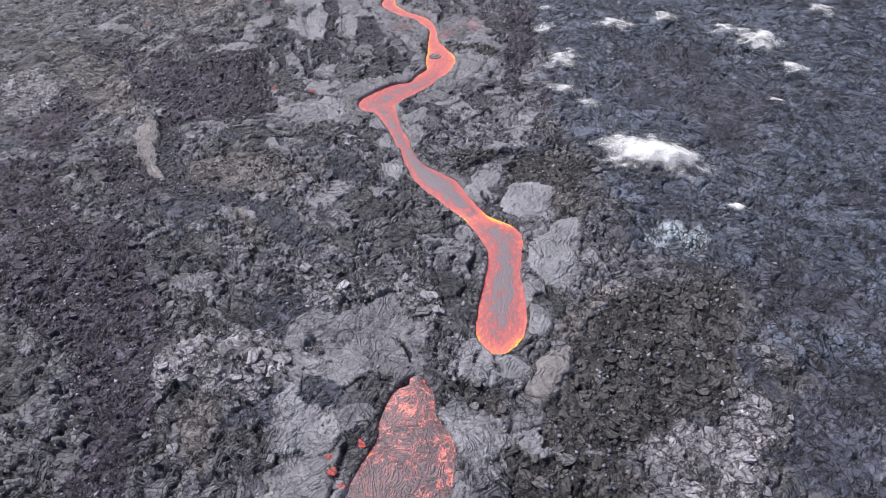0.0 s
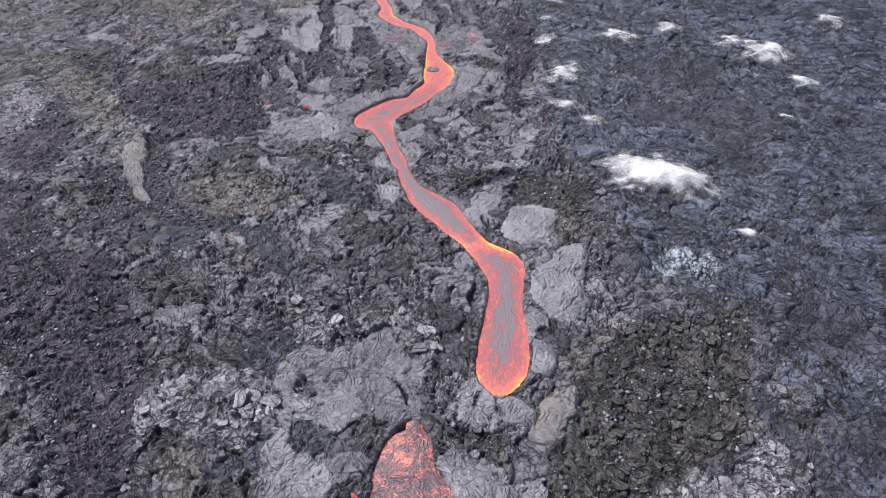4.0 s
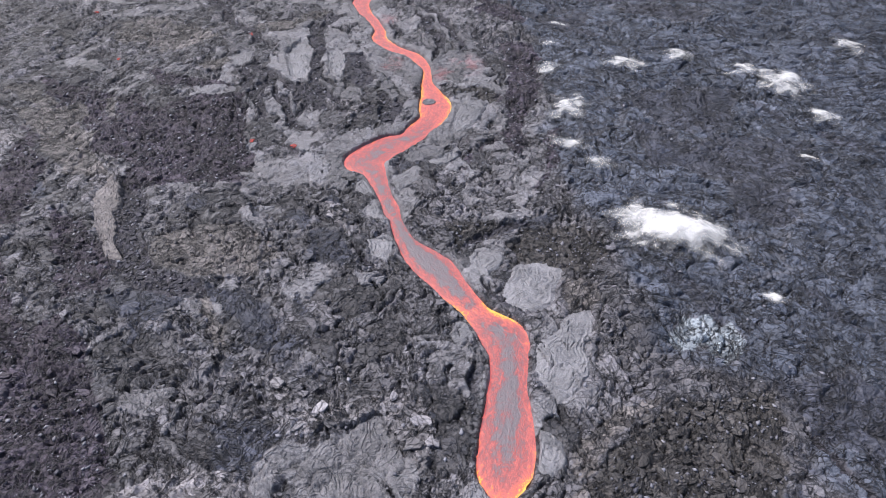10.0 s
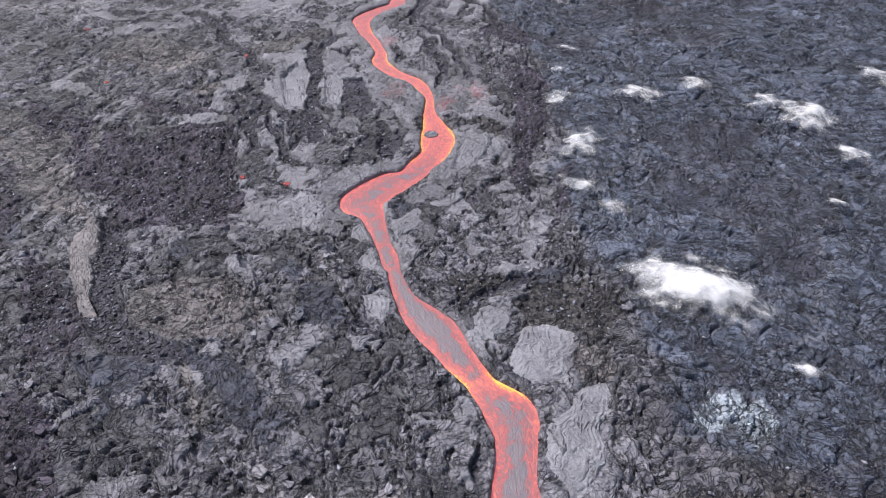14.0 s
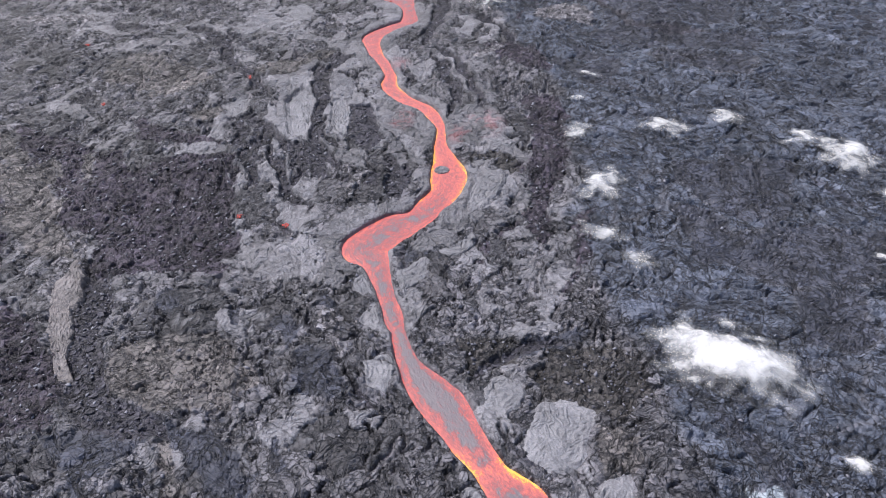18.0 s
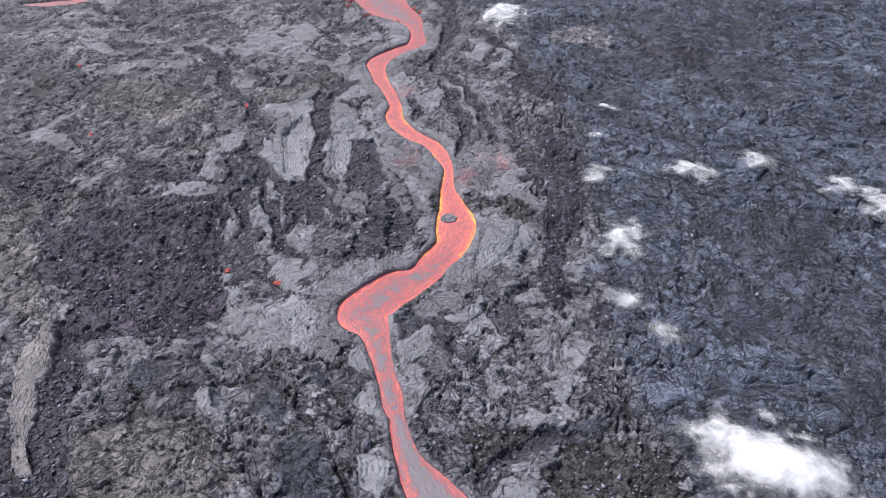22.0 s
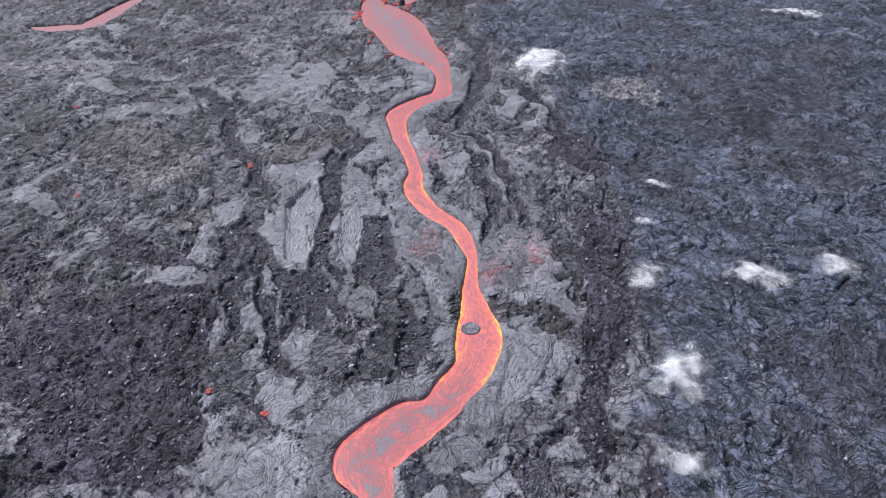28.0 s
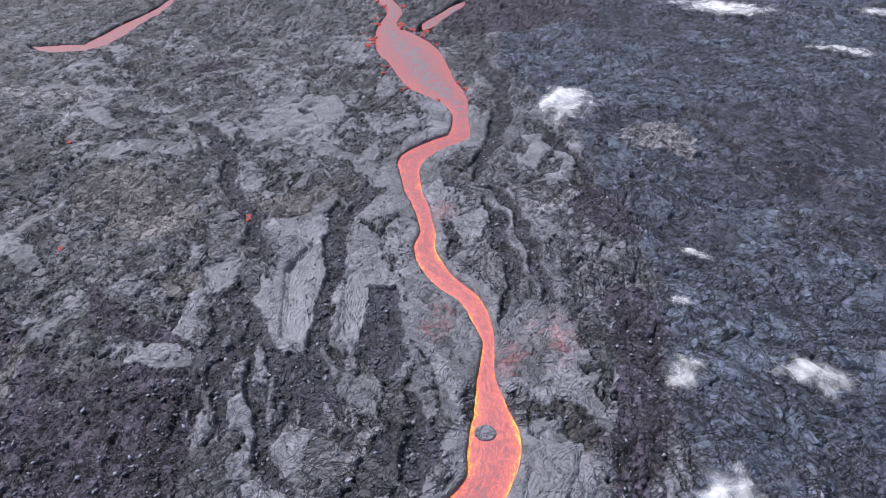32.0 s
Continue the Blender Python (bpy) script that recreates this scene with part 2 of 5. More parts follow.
def tongue_material():
    """Ropy grey crust torn open along a net of glowing cracks."""
    m, n, l, p = material("crusted_lava")
    flow = attribute(n, "flow").outputs["Vector"]
    heat = attribute(n, "warmth").outputs["Fac"]
    edge = attribute(n, "edge").outputs["Fac"]
    pushed = warped(n, l, flow, 0.5, 2.4)
    wide = noise_node(n, l, pushed, 0.33, 4, 0.6, 0.4)
    glow = times(n, l, span(n, l, wide, 0.38, 0.62, -0.34, 0.34), heat, "ADD")
    for scale, thick, bright in ((0.45, 0.035, 0.7), (1.1, 0.05, 0.5), (2.4, 0.07, 0.3)):
        k = noise_node(n, l, pushed, scale, 5, 0.62, 1.2)
        vein = span(n, l, times(n, l, times(n, l, k, 0.5, "SUBTRACT"), 0.0, "ABSOLUTE"), 0.0, thick, 1.0, 0.0)
        glow = times(n, l, glow, times(n, l, vein, bright), "ADD")
    glow = times(n, l, glow, times(n, l, edge, 0.2), "ADD")
    l.new(glow_ramp(n, l, glow, (0.30, (0.0, 0.0, 0.0)), (0.46, (0.16, 0.02, 0.024)), (0.68, (0.7, 0.09, 0.085)), (0.92, (1.2, 0.3, 0.13))), p.inputs["Emission Color"])
    p.inputs["Emission Strength"].default_value = 0.42
    fine = noise_node(n, l, flow, 5.0, 6, 0.7)
    crust = mixed(n, l, 1.0, (0.225, 0.17, 0.188), span(n, l, fine, 0.3, 0.7, 0.6, 1.4), "MULTIPLY")
    l.new(crust, p.inputs["Base Color"])
    p.inputs["Roughness"].default_value = 0.65
    high = times(n, l, times(n, l, coils(n, l, flow, 0.4, 90.0, 1.2), 0.08), times(n, l, fine, 0.3), "ADD")
    bump = n.new("ShaderNodeBump")
    bump.inputs["Strength"].default_value, bump.inputs["Distance"].default_value = 1.0, 0.8
    l.new(high, bump.inputs["Height"])
    l.new(bump.outputs[0], p.inputs["Normal"])
    return m


def steam_material():
    """Vapour: dense at the heart, ragged and clear at the rim; each veil differs."""
    m, n, l, p = material("steam")
    coords = n.new("ShaderNodeTexCoord").outputs["Object"]
    thick = attribute(n, "veil_depth").outputs["Fac"]
    shift = n.new("ShaderNodeVectorMath")
    shift.operation = "MULTIPLY_ADD"
    luck = n.new("ShaderNodeCombineXYZ")
    for i in range(3):
        l.new(n.new("ShaderNodeObjectInfo").outputs["Random"], luck.inputs[i])
    l.new(luck.outputs[0], shift.inputs[0])
    shift.inputs[1].default_value = (3.0, 3.0, 40.0)
    l.new(coords, shift.inputs[2])
    billow = noise_node(n, l, shift.outputs[0], 0.4, 6, 0.56, 0.3)
    a = times(n, l, thick, times(n, l, times(n, l, billow, 0.5, "SUBTRACT"), 3.0), "ADD")
    k = n.new("ShaderNodeMapRange")
    k.interpolation_type = "SMOOTHSTEP"
    for i, v in enumerate((0.0, 1.4, 0.0, 0.74)):
        k.inputs[i + 1].default_value = v
    l.new(a, k.inputs[0])
    n.remove(p)
    clear, day, glow = n.new("ShaderNodeBsdfTransparent"), n.new("ShaderNodeBsdfDiffuse"), n.new("ShaderNodeBsdfTranslucent")
    day.inputs[0].default_value = (0.72, 0.72, 0.74, 1)
    glow.inputs[0].default_value = (0.35, 0.35, 0.36, 1)
    both, mix = n.new("ShaderNodeAddShader"), n.new("ShaderNodeMixShader")
    l.new(day.outputs[0], both.inputs[0])
    l.new(glow.outputs[0], both.inputs[1])
    l.new(k.outputs[0], mix.inputs[0])
    l.new(clear.outputs[0], mix.inputs[1])
    l.new(both.outputs[0], mix.inputs[2])
    l.new(mix.outputs[0], n["Material Output"].inputs[0])
    return m


# ---- the lie of the land ----
KINDS = ("smooth", "shelly", "channel", "slate", "brown", "tan", "red", "pale", "white")


def steps(*runs):
    """Grid lines over runs of (start, end, first step, last step)."""
    at = [runs[0][0]]
    for a, b, s0, s1 in runs:
        while at[-1] < b - 0.5 * s1:
            at.append(at[-1] + s0 + (s1 - s0) * min(1, (at[-1] - a) / (b - a)))
    return np.array(at)


# columns fan out with distance; US is the column's place in the near rows
US = steps((-3000, -400, 300, 60), (-400, -90, 30, 1.5), (-90, -50, 0.8, 0.155), (-50, 44, 0.155, 0.155), (44, 70, 0.155, 0.6),
           (70, 300, 0.8, 30), (300, 3000, 60, 300))
YS = steps((-3000, -200, 300, 60), (-200, 6, 40, 0.6), (6, 20, 0.6, 0.155), (20, 140, 0.155, 0.155), (140, 270, 0.16, 0.46), (270, 340, 0.6, 3), (340, 700, 4, 40),
           (700, 3000, 60, 300))


def fan(y):
    return np.interp(y, (60, 110, 170, 260, 340), (1.0, 1.2, 1.75, 2.3, 2.5))


GX, GY = US[None, :] * fan(YS)[:, None], np.repeat(YS[:, None], len(US), 1)


def land(x, y):
    """Height of the broad slope at a place, which falls gently away along the stream."""
    u = 120 * np.tanh(np.asarray(x) / 120)
    y = np.asarray(y, float)
    v = np.where(y > 200, 200 + 60 * np.tanh((y - 200) / 60), np.where(y < 0, 60 * np.tanh(y / 60), y))
    return 8.86 - 0.03677 * u - 0.1095 * v - 0.000312 * u * u + 0.000594 * u * v


def chance(ix, iy, seed):
    h = (ix.astype(np.int64) * 374761393 + iy.astype(np.int64) * 668265263 + seed * 974634721) & 0xFFFFFFFF
    h = ((h ^ (h >> 13)) * 1274126177) & 0xFFFFFFFF
    h = ((h ^ (h >> 16)) * 2246822519) & 0xFFFFFFFF
    return ((h ^ (h >> 15)) & 0xFFFFFF) / float(0x1000000)


def wave(x, y, seed):
    """Smooth noise in -1..1."""
    ix, iy = np.floor(x), np.floor(y)
    fx, fy = x - ix, y - iy
    fx, fy = fx * fx * fx * (fx * (fx * 6 - 15) + 10), fy * fy * fy * (fy * (fy * 6 - 15) + 10)
    a, b, c, d = chance(ix, iy, seed), chance(ix + 1, iy, seed), chance(ix, iy + 1, seed), chance(ix + 1, iy + 1, seed)
    return 2 * ((a + (b - a) * fx) * (1 - fy) + (c + (d - c) * fx) * fy) - 1


def heap(x, y, seed, octaves=4, gain=0.5):
    out, amp = 0.0, 1.0
    for i in range(octaves):
        out = out + amp * wave(x * 2.03 ** i + 17.3 * i, y * 2.03 ** i - 9.1 * i, seed + i)
        amp *= gain
    return out


def crests(x, y, seed, octaves=3):
    out, amp = 0.0, 1.0
    for i in range(octaves):
        out = out + amp * (1 - 2 * np.abs(wave(x * 2.1 ** i + 5.7 * i, y * 2.1 ** i + 3.3 * i, seed + i)))
        amp *= 0.5
    return out


def cells(x, y, seed):
    """Broken plates: gap to the next plate, a random number each, and the way from its middle."""
    ix, iy = np.floor(x), np.floor(y)
    f1, f2 = np.full(x.shape, 9.0), np.full(x.shape, 9.0)
    who, ox, oy = np.zeros(x.shape), np.zeros(x.shape), np.zeros(x.shape)
    for i in (-1, 0, 1):
        for j in (-1, 0, 1):
            r = chance(ix + i, iy + j, seed)
            dx = x - (ix + i + r)
            dy = y - (iy + j + chance(ix + i, iy + j, seed + 1))
            d = np.hypot(dx, dy)
            near = d < f1
            f2 = np.where(near, f1, np.minimum(f2, d))
            who, ox, oy = np.where(near, r, who), np.where(near, dx, ox), np.where(near, dy, oy)
            f1 = np.where(near, d, f1)
    return f2 - f1, (who * 7919.7) % 1.0, ox, oy


def soft(a, b, v):
    t = np.clip((v - a) / (b - a), 0, 1)
    return t * t * (3 - 2 * t)


def creases(x, y, seed, wide):
    """Long winding folds: 1 along their bottoms, 0 away from them."""
    return 1 - soft(0.0, wide, np.abs(wave(x, y, seed) + 0.35 * wave(2.3 * x, 2.3 * y, seed + 1)))


# ---- the streams: middle line and half width ----
RIVER_LOW = [(5.7, 43.6, 1.90), (5.9, 44.7, 2.45), (6.4, 47.0, 2.63), (6.8, 51.1, 2.46), (7.2, 54.7, 1.90), (7.5, 58.7, 2.12), (7.1, 61.4, 2.58), (4.5, 64.8, 1.50), (1.8, 69.2, 1.97), (-0.6, 73.2, 2.36), (-3.5, 77.3, 1.33), (-5.5, 82.7, 0.74), (-6.3, 84.6, 1.01), (-8.1, 90.8, 1.14), (-9.6, 95.2, 1.80)]
RIVER_MID = [(-10.5, 95.7, 2.04), (-11.3, 97.7, 2.97), (-10.0, 100.0, 3.14), (-7.5, 102.6, 2.83), (-4.7, 104.8, 2.02), (-2.8, 107.5, 2.11), (-0.9, 111.3, 2.14), (-0.5, 115.7, 2.82), (-0.9, 120.0, 1.82), (-1.9, 124.7, 1.02), (-1.9, 129.2, 0.65), (-3.0, 133.4, 1.10), (-5.1, 137.6, 1.25), (-9.1, 141.4, 1.43), (-12.2, 146.6, 1.38), (-12.6, 152.0, 0.94), (-14.3, 157.4, 1.28)]
RIVER_TOP = [(-14.2, 157.6, 1.05), (-16.6, 163.1, 1.23), (-17.9, 168.7, 1.64), (-17.9, 172.9, 2.32), (-14.2, 177.5, 1.95), (-10.7, 180.9, 1.99), (-11.3, 189.4, 1.41), (-13.8, 196.4, 2.97), (-19.2, 204.4, 5.05), (-23.9, 215.9, 5.87), (-28.7, 224.9, 5.96), (-34.4, 236.7, 2.43), (-34.4, 247.0, 1.99), (-39.2, 256.2, 2.10), (-44.9, 266.9, 2.63)]
RIVER_ARM = [(-24.7, 233.9, 2.16), (-23.2, 238.9, 1.94), (-19.9, 244.2, 1.50), (-16.2, 251.3, 1.54)]
RIVER_WEST = [(-128.9, 230.0, 1.04), (-120.9, 228.4, 2.78), (-113.2, 229.4, 3.10), (-110.8, 234.3, 3.55), (-109.2, 241.9, 3.15), (-107.2, 249.7, 2.27), (-105.1, 258.2, 1.61), (-105.2, 266.3, 1.42)]
TONGUE = [(-2.5, 37.6, 0.50), (-2.5, 37.2, 0.94), (-2.7, 36.3, 1.80), (-3.1, 33.3, 2.53), (-2.6, 30.4, 3.45), (-3.1, 28.0, 4.00), (-3.7, 25.4, 4.41), (-4.2, 21.5, 4.93), (-4.4, 18.0, 4.25), (-4.7, 15.9, 2.88), (-5.0, 15.0, 1.21)]


def drawn(rows, spacing=0.5):
    """A smooth line through rows of x, y, half width."""
    p = [np.array(r, float) for r in rows]
    p = [2 * p[0] - p[1]] + p + [2 * p[-1] - p[-2]]
    out = []
    for a, b, c, d in zip(p, p[1:], p[2:], p[3:]):
        n = max(2, int(math.hypot(*(c - b)[:2]) / spacing))
        for k in range(n):
            t = k / n
            out.append(0.5 * (2 * b + (c - a) * t + (2 * a - 5 * b + 4 * c - d) * t * t + (3 * b - a - 3 * c + d) * t ** 3))
    return np.array(out + [p[-2]])


STREAMS = dict(main=drawn(RIVER_LOW + RIVER_MID[1:-1] + RIVER_TOP), arm=drawn(RIVER_ARM), west=drawn(RIVER_WEST), tongue=drawn(TONGUE))


def window(x0, x1, y0, y1):
    f = fan((y0, y1))
    return slice(*np.searchsorted(YS, (y0, y1))), slice(*np.searchsorted(US, ((x0 / f).min(), (x1 / f).max())))


# ragged outlines: every painted edge is shifted by this
WX = GX + 1.0 * heap(GX / 5, GY / 5, 11, 3, 0.45)
WY = GY + 1.0 * heap(GX / 5, GY / 5, 31, 3, 0.45)
BANK = np.full(GX.shape, 50.0)
for line in STREAMS.values():
    for i in range(0, len(line) - 1, 8):
        s = line[i:i + 9]
        w = window(s[:, 0].min() - 14, s[:, 0].max() + 14, s[:, 1].min() - 14, s[:, 1].max() + 14)
        x, y = GX[w] + 0.25 * (WX[w] - GX[w]), GY[w] + 0.25 * (WY[w] - GY[w])
        near = BANK[w]
        for px, py, pw in s:
            near = np.minimum(near, np.hypot(x - px, y - py) - pw)
        BANK[w] = near


def bank(x, y):
    """Distance from the nearest stream's edge; below 0 in the stream."""
    near = np.full(np.shape(x), 99.0)
    for line in STREAMS.values():
        d = np.hypot(np.asarray(x)[..., None] - line[:, 0], np.asarray(y)[..., None] - line[:, 1]) - line[:, 2]
        near = np.minimum(near, d.min(-1))
    return near


MASK = {k: np.zeros(GX.shape, np.float32) for k in KINDS}
FLAT = np.zeros(GX.shape, np.float32)


def paint(kind, wide, *line):
    """A streak of one kind of rock along a line, of that half width."""
    xs, ys = [p[0] for p in line], [p[1] for p in line]
    far = wide * 1.4 + 3
    w = window(min(xs) - far, max(xs) + far, min(ys) - far, max(ys) + far)
    x, y = WX[w], WY[w]
    d = np.full(x.shape, 99.0)
    pairs = list(zip(line, line[1:])) or [(line[0], line[0])]
    for (ax, ay), (bx, by) in pairs:
        vx, vy = bx - ax, by - ay
        t = np.clip(((x - ax) * vx + (y - ay) * vy) / (vx * vx + vy * vy + 1e-6), 0, 1)
        d = np.minimum(d, np.hypot(x - ax - t * vx, y - ay - t * vy))
    wide = wide * (1.25 if kind == "channel" else 1.0)
    sharp = {"channel": 0.3, "smooth": 0.15, "pale": 0.2}.get(kind, 0.45)
    MASK[kind][w] = np.maximum(MASK[kind][w], 1 - soft(1 - sharp, 1 + sharp, d / wide))


TRENCH, LIP = np.zeros(GX.shape, np.float32), np.zeros(GX.shape, np.float32)


def trench(wide, *line):
    """A drained lava channel: a sunken winding groove between raised, smooth lips."""
    way = drawn([(x, y, wide) for x, y in line], 0.4)
    run = np.arange(len(way)) * 0.4
    way[:, 2] = wide * np.clip(np.minimum(run, run[-1] - run) / 6.0, 0.12, 1)
    far = 3.2 * wide + 1.5
    for i in range(0, len(way) - 1, 10):
        c = way[i:i + 11]
        w = window(c[:, 0].min() - far, c[:, 0].max() + far, c[:, 1].min() - far, c[:, 1].max() + far)
        x, y = GX[w] + 0.8 * (WX[w] - GX[w]), GY[w] + 0.8 * (WY[w] - GY[w])
        d = np.full(x.shape, 99.0)
        for px, py, pw in c:
            d = np.minimum(d, np.hypot(x - px, y - py) / pw)
        d = d / (0.9 + 0.4 * wave(x / 3, y / 3, 881))
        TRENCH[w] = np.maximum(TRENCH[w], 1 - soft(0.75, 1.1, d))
        LIP[w] = np.maximum(LIP[w], 1 - soft(1.5, 2.6, d))


SLABS, PLUMES, EMBERS = [], [], []


def outline_gap(x, y, outline):
    """Distance to a closed outline; below 0 inside it."""
    d, inside = np.full(x.shape, 1e9), np.zeros(x.shape, bool)
    for (ax, ay), (bx, by) in zip(outline, outline[1:] + outline[:1]):
        vx, vy = bx - ax, by - ay
        t = np.clip(((x - ax) * vx + (y - ay) * vy) / (vx * vx + vy * vy + 1e-9), 0, 1)
        d = np.minimum(d, np.hypot(x - ax - t * vx, y - ay - t * vy))
        inside ^= ((ay > y) != (by > y)) & (x < ax + (y - ay) * vx / (vy if abs(vy) > 1e-9 else 1e-9))
    return np.where(inside, -d, d)


def around(outline, far):
    xs, ys = [p[0] for p in outline], [p[1] for p in outline]
    return window(min(xs) - far, max(xs) + far, min(ys) - far, max(ys) + far)


def area(kind, *outline):
    """A field of one kind of rock inside an outline; it lies over what was there before."""
    w = around(outline, 5)
    cover = 1 - soft(-0.9, 0.9, outline_gap(WX[w], WY[w], list(outline)))
    for k in KINDS:
        MASK[k][w] *= 1 - cover
    if kind != "plain":
        MASK[kind][w] = np.maximum(MASK[kind][w], cover)


def slab(tone, *outline):
    """A smooth slab of crust with this outline."""
    SLABS.append((tone, outline))
    w = around(outline, 3)
    FLAT[w] = np.maximum(FLAT[w], 1 - soft(-0.6, 0.4, outline_gap(GX[w], GY[w], list(outline))))


def plume(x, y, rx, ry):
    PLUMES.append((x, y, rx, ry))


def ember(x, y):
    EMBERS.append((x, y))


# the older, bluish flow on the far side of a long seam
seam = np.interp(GY, (20, 30, 42, 53, 59, 75, 92, 105, 125, 150, 190, 230), (42, 39, 35, 34, 24, 23, 18, 18, 19, 18, 5, -4))
MASK["shelly"] = np.maximum(MASK["shelly"], soft(-1.5, 2.0, WX - seam - 2.0 * heap(GX / 9, GY / 9, 71, 3))).astype(np.float32)

paint("smooth", 2.6, (-39.5, 192.3), (-39.3, 187.3))
paint("smooth", 2.5, (-60.6, 174.1), (-70.8, 173.2), (-74.3, 170.8))
paint("smooth", 1.6, (-34.7, 175.4), (-28.3, 171.6), (-22.8, 164.9), (-19.5, 163.8))
paint("smooth", 2.7, (-62.6, 184.9), (-54.5, 176.3))
paint("smooth", 1.9, (-112.2, 200.1), (-102.6, 203.4), (-92.7, 201.1), (-88.5, 195.7))
paint("smooth", 1.1, (-73.2, 154.2), (-77.1, 148.4), (-79.8, 144.8))
paint("smooth", 3.7, (-38.7, 191.8), (-42.0, 195.2))
paint("smooth", 1.8, (-78.6, 182.8), (-94.2, 196.0))
paint("pale", 1.6, (4.3, 156.9), (7.8, 161.6))
trench(0.84, (-4.8, 189.4), (-4.9, 172.1), (-7.4, 163.7))
trench(0.98, (41.1, 160.6), (46.2, 156.4), (51.8, 153.2))
trench(1.63, (30.9, 192.4), (33.5, 187.2), (36.9, 179.6))
trench(0.93, (36.1, 180.5), (39.2, 173.6), (46.0, 172.5))
paint("slate", 6.2, (35.2, 171.6), (51.1, 191.4), (64.6, 196.7))
paint("slate", 6.9, (25.6, 227.0), (17.6, 240.8), (35.1, 233.1))
paint("slate", 4.6, (-66.4, 87.2), (-62.2, 91.7))
paint("slate", 2.4, (-68.7, 110.5), (-65.2, 98.2))
paint("tan", 2.2, (-82.4, 130.0), (-73.8, 126.3), (-62.6, 113.1))
paint("tan", 2.2, (-38.9, 156.0), (-31.9, 159.9), (-28.8, 163.9))
paint("tan", 6.2, (-54.7, 152.3), (-66.8, 160.3))
paint("red", 3.7, (9.2, 161.9), (15.3, 154.8))
paint("red", 3.4, (-74.4, 214.6), (-70.0, 217.8))
paint("red", 3.4, (10.9, 244.9), (14.6, 234.1))
paint("pale", 2.4, (-79.8, 109.1), (-72.7, 103.5))
ember(-30.0, 105.5)
ember(-40.5, 152.7)
ember(-84.5, 175.6)
ember(-66.6, 143.7)
ember(-22.6, 102.6)
ember(-9.5, 27.5)
ember(-8.6, 26.1)
ember(-7.3, 30.3)
ember(-9.9, 28.9)
ember(-83.8, 174.9)
ember(-40.9, 153.6)
trench(0.71, (-84.9, 154.1), (-81.9, 156.2), (-75.8, 153.2))
trench(0.95, (-79.1, 180.1), (-73.5, 184.0), (-66.5, 182.3))
trench(0.88, (-97.3, 189.6), (-102.8, 189.7), (-106.2, 186.7))
paint("smooth", 0.8, (-77.4, 143.3), (-71.4, 140.1), (-66.2, 139.0))
paint("slate", 5.3, (40.4, 167.6), (58.0, 164.4))
area("pale", (-122.9, 207.8), (-106.8, 201.2), (-92.9, 201.1), (-88.4, 195.4), (-101.0, 194.2), (-114.7, 196.2))
area("smooth", (-42.9, 194.8), (-38.5, 199.4), (-34.4, 193.1), (-33.7, 186.7), (-39.1, 185.6))
area("smooth", (-41.8, 141.1), (-38.8, 144.7), (-36.7, 140.1), (-38.3, 137.4), (-41.3, 137.9))
area("smooth", (-79.5, 146.3), (-73.4, 145.8), (-67.0, 140.3), (-68.4, 138.2), (-75.9, 141.2))
area("shelly", (-5.6, 235.1), (10.5, 223.2), (23.7, 204.9), (34.3, 188.1), (32.7, 174.0), (25.4, 168.3), (17.2, 179.0), (5.3, 194.6), (-4.2, 205.6))
area("pale", (18.3, 183.4), (26.5, 186.9), (31.7, 179.3), (29.5, 174.6), (22.4, 176.9), (17.0, 179.4))
area("slate", (30.7, 194.7), (42.6, 193.0), (50.9, 197.9), (67.4, 196.9), (59.8, 175.4), (46.4, 174.2), (36.3, 176.8), (31.5, 187.1))
area("slate", (38.4, 159.6), (47.3, 159.8), (52.3, 154.5), (50.5, 149.5), (43.8, 151.1), (37.9, 154.2))
area("red", (-22.8, 253.1), (9.6, 248.7), (10.7, 234.4), (-3.8, 228.9), (-17.3, 230.2))
area("slate", (37.5, 157.2), (45.0, 156.1), (58.9, 155.8), (55.8, 147.8), (49.6, 149.9), (43.7, 151.6), (38.5, 154.1))
area("red", (-78.4, 135.0), (-67.7, 131.7), (-58.9, 124.2), (-54.6, 124.3), (-51.1, 119.0), (-44.0, 121.8), (-33.7, 120.8), (-31.7, 110.3), (-34.9, 105.0), (-38.4, 100.1), (-38.6, 93.5), (-46.4, 91.5), (-49.5, 101.4), (-58.8, 104.9))
area("red", (-56.2, 135.2), (-48.5, 130.4), (-36.7, 124.7), (-45.1, 124.5), (-53.4, 127.3))
area("red", (12.9, 142.8), (19.8, 141.4), (19.3, 129.6), (17.1, 117.2), (13.5, 108.8), (14.1, 101.7), (12.5, 96.9), (11.0, 101.5), (11.0, 112.6), (12.5, 124.0))
area("brown", (2.8, 121.0), (8.6, 122.5), (11.3, 116.9), (8.3, 114.5), (4.0, 116.4))
area("smooth", (-37.9, 159.6), (-31.9, 161.7), (-27.1, 159.2), (-26.6, 147.4), (-24.7, 135.5), (-23.7, 126.5), (-27.5, 125.0), (-31.2, 132.2), (-32.6, 142.2), (-37.6, 153.0))
area("smooth", (-24.3, 151.7), (-20.0, 148.7), (-15.0, 140.5), (-18.5, 134.8), (-17.9, 125.3), (-20.2, 127.3), (-22.7, 137.1))
area("smooth", (-18.3, 123.9), (-16.0, 124.7), (-12.6, 118.5), (-14.4, 115.5), (-18.9, 118.8))
area("smooth", (-17.7, 160.1), (-13.8, 153.6), (-14.3, 142.3), (-16.3, 149.6))
